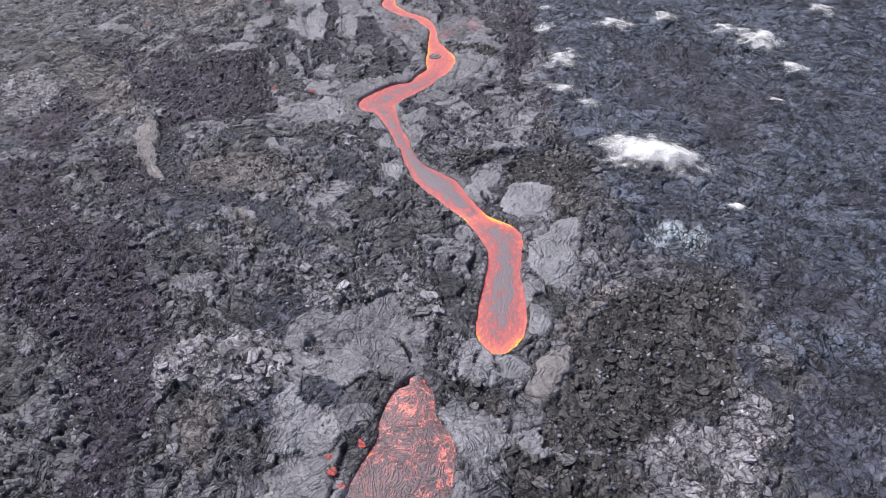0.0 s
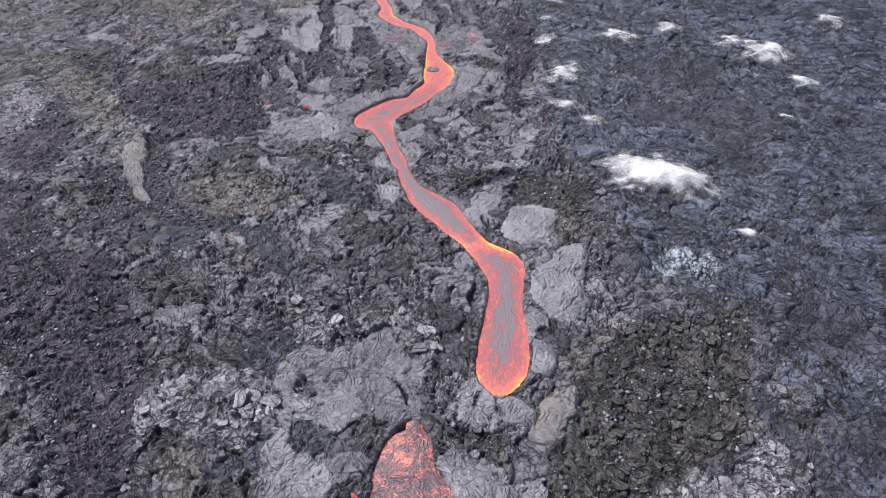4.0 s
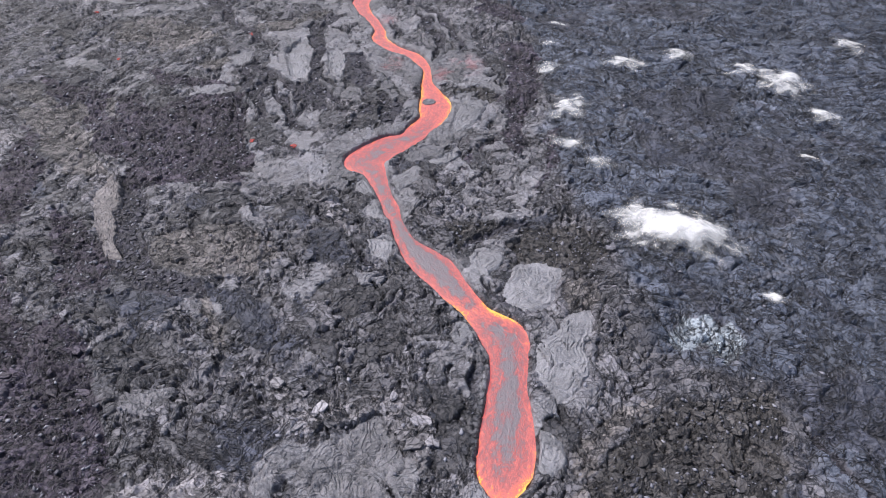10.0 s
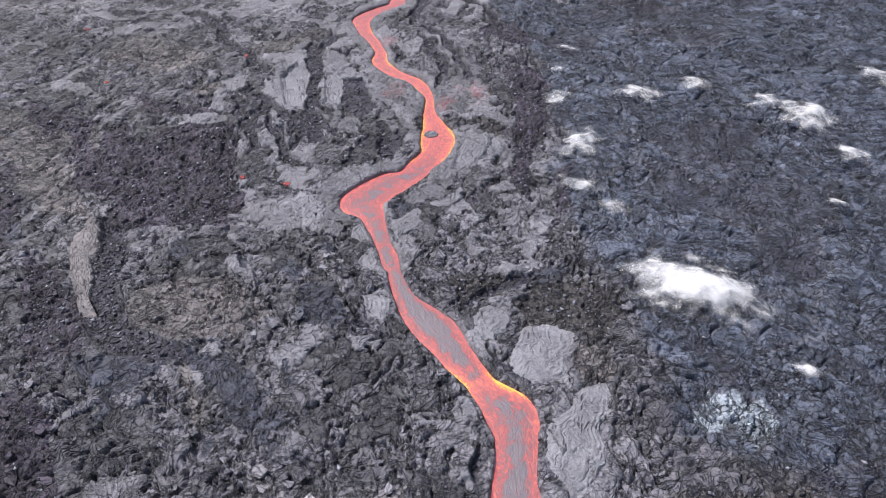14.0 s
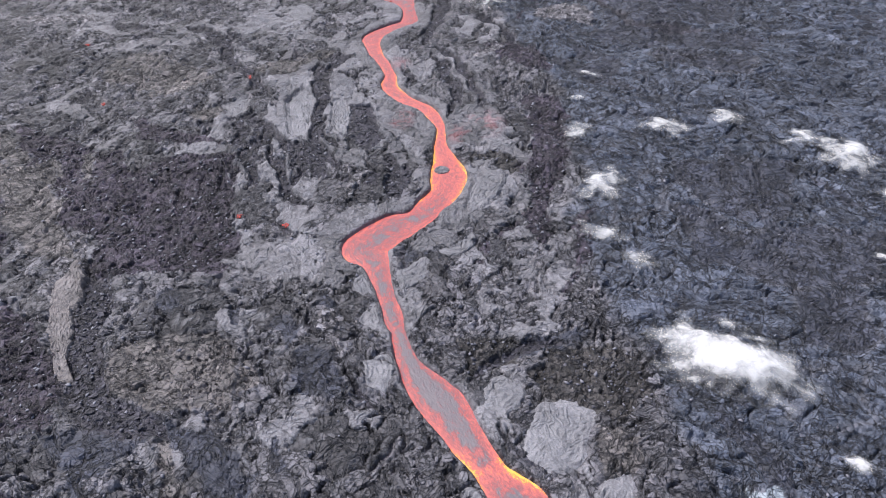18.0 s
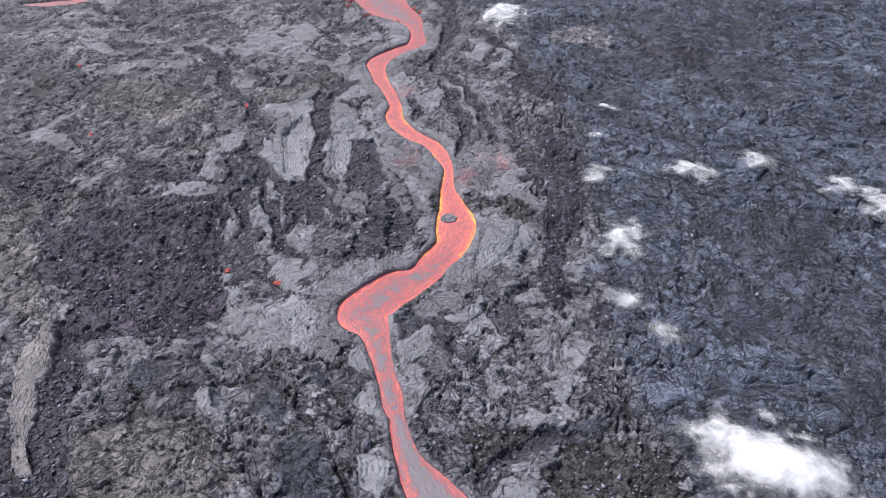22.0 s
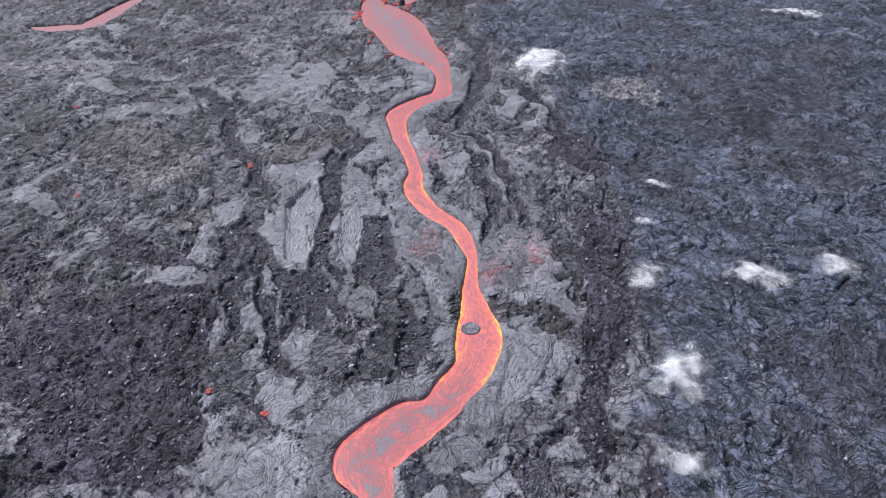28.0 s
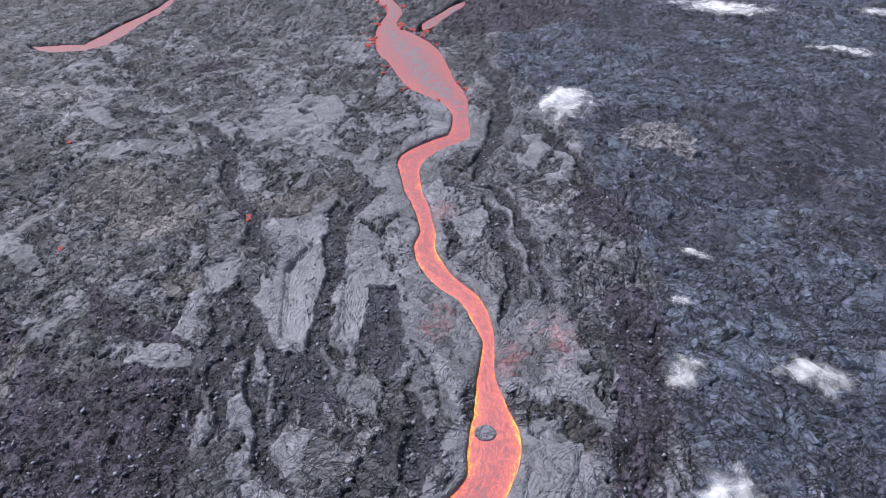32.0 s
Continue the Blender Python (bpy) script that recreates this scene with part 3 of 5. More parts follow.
area("smooth", (-14.1, 140.6), (-6.4, 135.8), (-3.8, 123.2), (-4.8, 115.9), (-8.5, 123.0), (-11.9, 131.1))
area("tan", (-39.0, 158.0), (-31.9, 161.7), (-29.0, 164.7), (-29.9, 155.6), (-35.3, 152.3))
area("tan", (-47.6, 138.3), (-41.8, 139.4), (-40.8, 135.6), (-45.0, 134.3))
area("tan", (-68.5, 121.2), (-65.2, 122.9), (-59.7, 112.5), (-61.8, 110.1))
area("tan", (-62.0, 124.2), (-59.8, 124.5), (-56.0, 116.0), (-57.9, 117.5))
area("smooth", (-42.5, 140.1), (-38.2, 143.7), (-37.0, 137.8), (-39.1, 135.0))
area("smooth", (-23.7, 95.2), (-19.8, 100.7), (-14.7, 102.2), (-13.5, 95.8), (-16.1, 93.2), (-20.7, 92.2))
area("smooth", (-30.5, 98.0), (-27.4, 94.9), (-23.4, 93.3), (-25.6, 92.4), (-29.6, 94.8), (-31.7, 97.9))
area("slate", (-33.1, 100.4), (-33.1, 103.2), (-31.4, 102.3), (-30.6, 98.0))
area("channel", (-19.0, 137.5), (-14.7, 138.5), (-11.5, 126.2), (-14.5, 123.4), (-17.4, 128.1))
area("channel", (-10.9, 116.8), (-7.6, 117.9), (-6.5, 112.6), (-7.4, 108.9), (-10.3, 109.8))
area("channel", (-26.0, 122.3), (-19.4, 121.3), (-11.4, 115.6), (-11.5, 111.2), (-14.8, 113.2), (-21.4, 116.3))
area("pale", (-19.5, 118.2), (-14.9, 118.4), (-15.2, 115.4), (-18.3, 115.9))
area("pale", (-15.2, 115.4), (-13.3, 116.7), (-13.3, 109.1), (-14.7, 108.5))
area("smooth", (-30.5, 119.6), (-27.7, 119.7), (-27.2, 114.9), (-29.1, 115.1))
area("smooth", (-28.4, 111.5), (-25.8, 112.7), (-23.9, 108.5), (-26.9, 107.9))
area("smooth", (2.2, 137.6), (8.3, 137.0), (8.7, 126.4), (5.5, 121.2), (2.4, 123.5), (-0.2, 131.5))
area("smooth", (4.0, 119.9), (8.4, 116.7), (10.4, 113.6), (6.1, 108.3), (0.9, 100.8), (-0.8, 97.4), (-3.3, 97.3), (-2.3, 100.6), (2.0, 108.0))
area("smooth", (7.5, 126.3), (10.7, 126.5), (10.8, 120.3), (8.9, 120.2))
area("slate", (-8.4, 98.5), (-5.9, 98.7), (-2.5, 103.1), (0.0, 106.0), (2.0, 106.1), (-3.2, 96.5), (-6.6, 94.0))
area("shelly", (24.4, 114.0), (31.8, 116.1), (29.5, 106.3), (21.7, 102.3))
area("slate", (33.8, 118.4), (52.1, 118.8), (46.2, 104.3), (37.4, 105.2), (33.7, 110.3))
area("smooth", (0.8, 65.1), (4.7, 71.3), (5.9, 73.8), (5.4, 75.3), (2.9, 69.6), (2.4, 67.0))
area("brown", (10.5, 80.1), (18.1, 81.2), (20.8, 78.8), (17.1, 71.3), (12.1, 72.5), (10.2, 76.2))
area("slate", (6.8, 80.9), (13.3, 82.7), (18.7, 84.7), (13.0, 80.2), (7.3, 78.4))
area("tan", (-28.0, 76.7), (-21.6, 77.9), (-18.8, 74.1), (-21.9, 70.4), (-26.4, 71.8))
area("pale", (-56.6, 103.6), (-52.1, 102.8), (-47.8, 94.6), (-45.1, 85.0), (-41.0, 77.8), (-44.3, 81.2), (-49.4, 90.1))
area("tan", (-67.6, 116.3), (-58.0, 106.5), (-59.1, 103.7), (-67.6, 111.4))
area("red", (-60.2, 114.3), (-36.0, 119.9), (-31.9, 111.6), (-28.6, 96.6), (-28.4, 93.2), (-42.7, 92.2), (-49.5, 100.8), (-55.2, 105.0))
area("red", (-54.5, 87.0), (-49.2, 85.0), (-42.3, 77.8), (-38.5, 68.8), (-42.7, 66.2))
area("slate", (30.6, 108.2), (35.4, 105.6), (37.8, 100.7), (59.3, 103.8), (53.9, 92.5), (41.4, 90.0), (32.5, 94.9))
area("tan", (-37.7, 80.3), (-33.4, 82.1), (-25.7, 79.9), (-22.3, 77.8), (-21.5, 71.2), (-27.7, 70.2), (-32.8, 72.3))
area("tan", (-27.8, 66.9), (-26.4, 67.0), (-23.5, 62.4), (-21.5, 59.2), (-23.8, 59.3), (-25.8, 63.2))
area("slate", (-39.0, 67.2), (-32.2, 68.7), (-29.1, 67.1), (-30.7, 63.3), (-34.3, 63.2))
area("slate", (-29.6, 69.4), (-22.8, 68.4), (-19.1, 65.3), (-14.7, 59.1), (-18.3, 59.2), (-21.5, 63.1), (-26.7, 66.9))
area("slate", (-15.9, 79.6), (-11.8, 79.5), (-9.9, 74.6), (-11.6, 72.3), (-15.0, 73.7))
area("smooth", (-29.2, 95.5), (-22.3, 99.5), (-14.8, 98.5), (-10.4, 94.7), (-13.1, 90.8), (-21.0, 92.4))
area("pale", (-16.8, 86.3), (-14.9, 87.4), (-10.9, 79.5), (-12.6, 80.4), (-15.5, 82.6))
area("smooth", (-6.1, 103.5), (0.7, 103.2), (-0.1, 98.1), (-4.1, 96.8), (-6.7, 99.0))
area("brown", (2.0, 81.4), (7.7, 82.4), (9.6, 80.2), (6.7, 77.2), (2.6, 76.3))
area("brown", (8.7, 77.2), (13.0, 79.2), (15.6, 78.1), (21.2, 79.1), (20.7, 73.4), (17.5, 69.9), (14.6, 71.6), (11.6, 73.4))
area("tan", (14.4, 69.9), (18.6, 69.0), (18.6, 65.8), (15.1, 62.8), (13.8, 65.8))
area("shelly", (35.0, 77.1), (44.7, 79.2), (42.9, 71.7), (35.1, 69.9))
area("slate", (40.9, 90.2), (50.9, 90.3), (48.4, 81.3), (39.9, 81.2))
area("white", (26.5, 63.4), (29.2, 64.2), (32.2, 60.2), (30.6, 57.2), (28.1, 58.6), (25.6, 60.1))
area("red", (-65.8, 79.3), (-58.7, 80.5), (-51.0, 70.9), (-45.4, 61.6), (-41.6, 63.9), (-35.2, 55.7), (-34.2, 52.6), (-29.8, 46.9), (-28.3, 40.3), (-27.9, 34.6), (-27.3, 29.7), (-26.6, 25.1), (-32.2, 25.1), (-32.8, 32.1), (-38.6, 40.4), (-49.3, 48.5))
area("red", (-74.3, 95.1), (-69.4, 96.9), (-67.7, 102.5), (-73.4, 115.8), (-68.0, 110.4), (-61.1, 97.9), (-57.5, 83.6), (-63.8, 82.2), (-67.9, 90.2), (-72.3, 91.3))
area("pale", (-86.4, 117.3), (-80.2, 118.3), (-73.4, 114.7), (-67.9, 101.8), (-71.8, 97.7), (-75.3, 96.9))
area("tan", (-76.8, 120.8), (-66.5, 120.7), (-57.4, 109.3), (-51.0, 97.1), (-56.9, 97.1), (-64.0, 104.5))
area("plain", (-46.7, 43.7), (-41.3, 43.6), (-38.6, 40.4), (-36.5, 33.3), (-40.6, 32.1))
area("tan", (-25.3, 34.6), (-21.8, 35.6), (-19.9, 32.1), (-19.8, 28.0), (-23.7, 29.7))
area("pale", (-29.5, 40.3), (-28.1, 41.5), (-22.9, 44.1), (-19.5, 45.0), (-16.7, 42.7), (-15.3, 36.7), (-20.5, 34.6), (-21.4, 35.9), (-27.0, 36.5), (-27.4, 34.9))
area("smooth", (-16.2, 40.3), (-16.4, 44.3), (-13.9, 48.2), (-11.4, 47.3), (-9.1, 49.6), (-5.4, 50.5), (-1.3, 44.4), (-1.8, 36.8), (-4.6, 36.8), (-8.1, 38.7), (-10.5, 40.3), (-13.3, 43.5), (-14.5, 40.3))
area("pale", (-18.6, 54.5), (-14.8, 53.4), (-11.9, 51.9), (-6.8, 52.4), (-0.3, 52.0), (0.4, 46.9), (-1.4, 44.4), (-5.4, 50.5), (-11.6, 49.4), (-15.8, 51.5))
area("slate", (-21.0, 48.7), (-16.9, 50.5), (-13.6, 49.6), (-15.8, 44.1), (-17.4, 43.3), (-20.9, 45.6))
area("slate", (-20.6, 34.9), (-15.4, 36.0), (-15.7, 32.1), (-20.0, 32.6))
area("slate", (-15.3, 38.8), (-11.0, 39.2), (-9.9, 36.0), (-13.6, 34.7))
area("smooth", (-13.3, 33.2), (-12.0, 34.9), (-5.7, 35.9), (-5.0, 34.7), (-7.5, 32.2), (-11.3, 29.7), (-13.4, 30.3))
area("smooth", (-17.1, 25.0), (-14.9, 28.0), (-9.7, 29.6), (-8.9, 27.5), (-9.6, 25.1))
area("smooth", (0.1, 34.8), (3.1, 36.2), (6.0, 34.9), (6.2, 30.5), (3.3, 28.1), (0.8, 29.8))
area("brown", (0.9, 38.1), (5.3, 37.2), (5.8, 33.2), (3.5, 34.5), (1.4, 36.1))
area("brown", (13.5, 43.6), (18.6, 48.5), (23.9, 52.3), (33.7, 53.9), (32.3, 45.7), (29.6, 39.4), (26.5, 35.2), (20.7, 32.4), (14.0, 29.9), (9.0, 31.0), (9.5, 34.9), (11.9, 37.0))
area("brown", (5.9, 29.9), (16.2, 30.6), (17.4, 25.1), (5.5, 25.0))
area("tan", (12.5, 47.8), (16.4, 50.7), (22.0, 52.7), (18.8, 49.4), (14.3, 45.4), (12.1, 44.3))
area("tan", (9.0, 40.5), (12.8, 42.9), (13.3, 40.6), (12.1, 38.4), (9.6, 35.6), (6.4, 36.9), (8.7, 38.3))
area("pale", (22.2, 33.8), (26.1, 32.6), (29.2, 38.7), (31.3, 38.0), (31.4, 35.3), (34.0, 36.3), (33.5, 33.4), (30.9, 29.7), (28.4, 30.3), (29.0, 27.4), (27.1, 25.3), (21.3, 25.2), (18.4, 29.2), (17.7, 30.7))
area("slate", (34.7, 36.7), (45.9, 41.3), (38.1, 25.9), (30.7, 25.8), (31.6, 30.3))
area("slate", (34.0, 54.9), (41.9, 56.1), (46.6, 51.4), (49.3, 47.9), (47.6, 44.5), (41.3, 46.8), (35.3, 49.3))
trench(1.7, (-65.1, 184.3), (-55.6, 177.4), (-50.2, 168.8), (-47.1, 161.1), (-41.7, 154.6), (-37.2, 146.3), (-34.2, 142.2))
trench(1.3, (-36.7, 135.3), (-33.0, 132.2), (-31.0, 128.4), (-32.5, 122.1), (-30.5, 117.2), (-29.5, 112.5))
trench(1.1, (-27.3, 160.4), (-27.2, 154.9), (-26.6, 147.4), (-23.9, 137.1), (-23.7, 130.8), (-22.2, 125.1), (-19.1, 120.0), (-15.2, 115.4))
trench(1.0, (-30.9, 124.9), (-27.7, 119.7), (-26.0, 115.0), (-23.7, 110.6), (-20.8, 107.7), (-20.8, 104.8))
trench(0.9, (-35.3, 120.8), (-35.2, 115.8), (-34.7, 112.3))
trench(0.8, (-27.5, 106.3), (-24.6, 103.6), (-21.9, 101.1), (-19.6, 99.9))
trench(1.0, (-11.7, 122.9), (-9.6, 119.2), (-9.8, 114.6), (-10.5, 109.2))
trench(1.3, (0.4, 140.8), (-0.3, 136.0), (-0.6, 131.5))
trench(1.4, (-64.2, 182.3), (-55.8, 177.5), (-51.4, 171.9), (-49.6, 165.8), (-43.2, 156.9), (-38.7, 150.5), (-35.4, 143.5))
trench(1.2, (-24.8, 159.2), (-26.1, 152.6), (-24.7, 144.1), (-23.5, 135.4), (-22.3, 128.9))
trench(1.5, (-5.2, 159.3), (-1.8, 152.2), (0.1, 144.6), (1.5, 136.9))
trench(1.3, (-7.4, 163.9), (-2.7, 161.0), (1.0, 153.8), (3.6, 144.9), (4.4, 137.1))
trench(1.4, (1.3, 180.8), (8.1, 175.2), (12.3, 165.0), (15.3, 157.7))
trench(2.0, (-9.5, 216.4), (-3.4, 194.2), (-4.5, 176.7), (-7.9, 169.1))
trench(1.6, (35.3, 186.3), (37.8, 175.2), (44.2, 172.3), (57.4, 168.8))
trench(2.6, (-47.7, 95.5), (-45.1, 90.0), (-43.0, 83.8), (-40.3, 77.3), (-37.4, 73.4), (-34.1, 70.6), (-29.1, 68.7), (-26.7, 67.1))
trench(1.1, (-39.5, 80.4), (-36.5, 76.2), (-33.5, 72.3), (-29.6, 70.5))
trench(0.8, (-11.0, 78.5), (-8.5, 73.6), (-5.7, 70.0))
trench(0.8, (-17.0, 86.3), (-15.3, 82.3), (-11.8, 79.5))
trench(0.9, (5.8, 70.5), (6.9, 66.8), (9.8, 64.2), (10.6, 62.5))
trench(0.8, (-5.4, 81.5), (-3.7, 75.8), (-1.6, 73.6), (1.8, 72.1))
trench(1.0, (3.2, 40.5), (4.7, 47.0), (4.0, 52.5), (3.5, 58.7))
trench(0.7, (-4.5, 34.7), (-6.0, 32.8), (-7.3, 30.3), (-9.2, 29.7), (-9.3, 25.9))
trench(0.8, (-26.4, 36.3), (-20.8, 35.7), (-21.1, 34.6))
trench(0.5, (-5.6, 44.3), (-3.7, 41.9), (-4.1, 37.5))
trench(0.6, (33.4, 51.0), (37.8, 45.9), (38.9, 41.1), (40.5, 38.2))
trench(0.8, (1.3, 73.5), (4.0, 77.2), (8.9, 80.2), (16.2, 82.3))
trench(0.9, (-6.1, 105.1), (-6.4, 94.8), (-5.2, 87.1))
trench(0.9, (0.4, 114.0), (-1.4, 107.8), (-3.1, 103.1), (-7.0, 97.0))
slab("tan", (-49.2, 92.8), (-49.4, 96.7), (-47.1, 94.0), (-44.9, 88.7), (-44.8, 85.7), (-47.4, 86.4))
slab("tan", (-47.0, 85.2), (-44.7, 85.3), (-42.3, 80.5), (-41.4, 77.4), (-39.6, 74.8), (-41.0, 74.4), (-43.9, 79.0))
slab("tan", (-50.0, 91.2), (-48.7, 94.4), (-45.1, 86.8), (-42.8, 78.7), (-44.9, 80.1), (-47.8, 86.0))
slab("smooth", (-30.7, 140.4), (-28.6, 147.4), (-25.7, 142.2), (-24.6, 132.3), (-24.6, 127.2), (-27.4, 127.8))
slab("smooth", (-22.1, 140.5), (-20.8, 142.2), (-17.8, 135.6), (-18.1, 127.3), (-20.5, 129.4))
slab("smooth", (-43.1, 140.4), (-38.2, 143.3), (-37.3, 137.3), (-39.2, 135.3))
slab("smooth", (4.4, 117.6), (8.3, 115.6), (7.9, 112.4), (5.4, 109.2), (2.7, 108.1))
slab("smooth", (3.5, 115.3), (7.6, 112.2), (5.0, 106.6), (1.8, 105.2))
slab("smooth", (-42.2, 194.8), (-38.4, 198.8), (-34.5, 192.6), (-34.3, 186.9), (-38.7, 186.1))
slab("smooth", (3.3, 113.0), (6.8, 113.7), (7.3, 111.1), (5.0, 108.3), (2.5, 108.6))
slab("smooth", (10.3, 60.1), (12.9, 61.7), (14.2, 64.2), (17.5, 65.0), (17.7, 62.5), (16.1, 59.3), (15.9, 55.7), (14.2, 53.2), (12.1, 51.8), (10.4, 53.2), (9.6, 56.4))
slab("smooth", (6.9, 67.3), (9.0, 72.5), (12.1, 73.5), (15.3, 72.0), (14.3, 68.6), (13.4, 65.5), (10.7, 64.2), (8.4, 65.5))
slab("smooth", (1.0, 61.3), (2.2, 63.4), (3.7, 63.1), (4.2, 61.3), (3.1, 59.6), (1.6, 59.7))
slab("smooth", (9.3, 49.1), (11.1, 48.8), (11.5, 46.2), (10.5, 44.3), (9.3, 44.5), (9.0, 46.2))
slab("smooth", (8.9, 49.5), (11.3, 48.4), (12.0, 45.8), (10.6, 43.8), (8.9, 44.3))
slab("smooth", (5.1, 40.7), (6.7, 41.6), (8.9, 39.8), (8.1, 37.9), (5.9, 38.2))
slab("tan", (9.3, 40.5), (12.7, 42.7), (13.4, 40.6), (12.1, 38.2), (9.7, 35.7), (7.7, 36.6), (8.9, 38.3))
slab("smooth", (-10.5, 84.1), (-9.6, 87.0), (-8.2, 87.8), (-6.7, 84.6), (-7.9, 82.2), (-9.7, 82.3))
slab("smooth", (-9.2, 78.1), (-6.3, 79.4), (-5.1, 76.6), (-6.0, 73.5), (-8.2, 74.2))
slab("smooth", (3.6, 74.5), (5.4, 76.4), (8.3, 75.3), (7.8, 72.4), (5.2, 70.3), (3.5, 72.0))
slab("smooth", (-11.9, 91.8), (-10.6, 92.6), (-9.0, 90.3), (-8.8, 88.3), (-10.4, 88.2), (-12.1, 89.8))
slab("smooth", (-2.0, 96.6), (1.0, 98.5), (3.4, 101.0), (2.8, 96.9), (-0.2, 96.1))
slab("smooth", (-7.5, 92.1), (-5.1, 94.1), (-2.6, 95.8), (-2.6, 92.1), (-4.9, 89.3), (-6.3, 89.2))
plume(29.2, 77.2, 7.5, 4.3)
plume(20.0, 126.7, 3.1, 3.3)
plume(21.4, 110.7, 3.7, 4.2)
plume(20.2, 99.5, 3.6, 2.0)
plume(23.7, 94.5, 2.1, 1.9)
plume(34.3, 127.9, 4.3, 2.6)
plume(45.2, 129.8, 2.9, 2.7)
plume(54.4, 124.0, 3.6, 2.9)
plume(60.7, 118.7, 4.7, 4.5)
plume(77.0, 132.8, 3.6, 2.9)
plume(63.9, 109.3, 3.3, 1.9)
plume(38.5, 65.6, 1.7, 1.1)
plume(31.6, 83.5, 1.8, 0.8)
plume(55.3, 95.6, 2.2, 0.9)
plume(8.0, 189.7, 4.3, 6.4)
plume(46.7, 238.2, 11.5, 3.3)
plume(65.4, 215.3, 6.9, 2.1)
plume(78.7, 235.1, 6.2, 2.4)
plume(21.9, 138.8, 1.7, 0.8)
plume(25.0, 148.7, 2.5, 0.9)

# smooth crust along the banks
levee = (1 - soft(1.0, 2.2, BANK - 2.6 * heap(GX / 8, GY / 8, 77, 3) - 0.8 * soft(95, 130, GY))) * soft(60, 80, GY) * soft(215, 185, GY)
for kind in KINDS:
    MASK[kind] *= (1 - 0.9 * levee).astype(np.float32)
MASK["smooth"] = np.maximum(MASK["smooth"], levee.astype(np.float32))


def ribbons(x0, x1, y0, y1, across, length, slant, seed, light, light_kind, dark_kind, dark):
    """Long strips of crust between sunken channels, drawn out along the flow."""
    w = window(x0 - 8, x1 + 8, y0 - 12, y1 + 12)
    x, y = GX[w], GY[w]
    zone = soft(x0 - 6, x0 + 4, x) * soft(x1 + 6, x1 - 4, x) * soft(y0 - 10, y0 + 6, y) * soft(y1 + 10, y1 - 6, y)
    zone = zone * soft(-0.7, 0.1, heap(x / 13, y / 13, seed + 9, 2)) * (1 - sum(MASK[k][w] for k in ("smooth", "pale", "tan", "red")).clip(0, 1))
    sx = x + slant * y + 2.6 * heap(x / 10, y / 10, seed, 3)
    strip = wave(sx / across, (y - slant * x) / length, seed + 3) + 0.45 * wave(sx / across * 2.2, (y - slant * x) / length * 2, seed + 5)
    MASK[light_kind][w] = np.maximum(MASK[light_kind][w], light * zone * soft(-0.3, -0.12, strip))
    MASK[dark_kind][w] = np.maximum(MASK[dark_kind][w], dark * zone * soft(0.42, 0.6, -strip))


ribbons(-44, -8, 96, 165, 2.4, 15, 0.12, 801, 1.2, "smooth", "channel", 0.9)
ribbons(-80, -44, 80, 150, 3.2, 12, -0.2, 811, 0.4, "smooth", "channel", 0.8)
ribbons(5, 20, 92, 190, 2.0, 16, -0.25, 821, 0.6, "smooth", "red", 0.8)
ribbons(-40, -12, 55, 95, 3.0, 11, 0.35, 831, 0.3, "smooth", "slate", 0.8)
ribbons(-110, -30, 165, 235, 5.0, 20, 1.2, 841, 0.55, "smooth", "channel", 0.8)
ribbons(22, 75, 25, 120, 3.4, 16, 0.6, 851, 0.0, "smooth", "slate", 0.8)
ribbons(10, 90, 120, 235, 6.0, 26, 0.8, 861, 0.0, "smooth", "slate", 0.8)
# the kinds meet along ragged breaks
for i, kind in enumerate(KINDS):
    if kind != "shelly":
        ragged = 0.34 * wave(GX / 1.3 + 31 * i, GY / 1.3, 871) + 0.2 * wave(GX / 0.5 + 31 * i, GY / 0.5, 873)
        MASK[kind] = soft(0.4, 0.62, MASK[kind] + ragged * (MASK[kind] > 0.02)).astype(np.float32)
LIP *= soft(-0.5, 0.3, heap(GX / 6, GY / 6, 883, 2)).astype(np.float32)
MASK["smooth"] = np.maximum(MASK["smooth"], 0.5 * LIP * (1 - MASK["shelly"]) * (1 - MASK["red"]) * (1 - MASK["brown"]))
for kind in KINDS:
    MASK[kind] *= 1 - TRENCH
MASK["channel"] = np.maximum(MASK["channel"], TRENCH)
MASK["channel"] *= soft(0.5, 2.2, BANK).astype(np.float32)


# ---- relief of each kind of rock ----
def lobes(x, y, size, seed, dome, tilt, lift, crevice, wide, ropes=0.0):
    """Swollen lobes of crust, tilted this way and that, with sharp crevices between them and coiled ropes over them."""
    gap, who, ox, oy = cells(x / size, y / size, seed)
    tx, ty = (who * 31.7) % 1 - 0.5, (who * 57.3) % 1 - 0.5
    h = size * (dome * np.sqrt(np.clip(gap, 0, 0.7)) + 2 * tilt * (tx * ox + ty * oy) + lift * (who - 0.5))
    h = h - crevice * (1 - soft(0.0, wide / size, gap))
    if ropes:
        turn = who * 37.0
        run = size * (ox * np.cos(turn) + oy * np.sin(turn))
        bow = size * (oy * np.cos(turn) - ox * np.sin(turn))
        h = h + ropes * np.sin(5.5 * (run + (0.12 + 0.25 * tx) * bow * bow) + 2.6 * tangle)
    return h, who


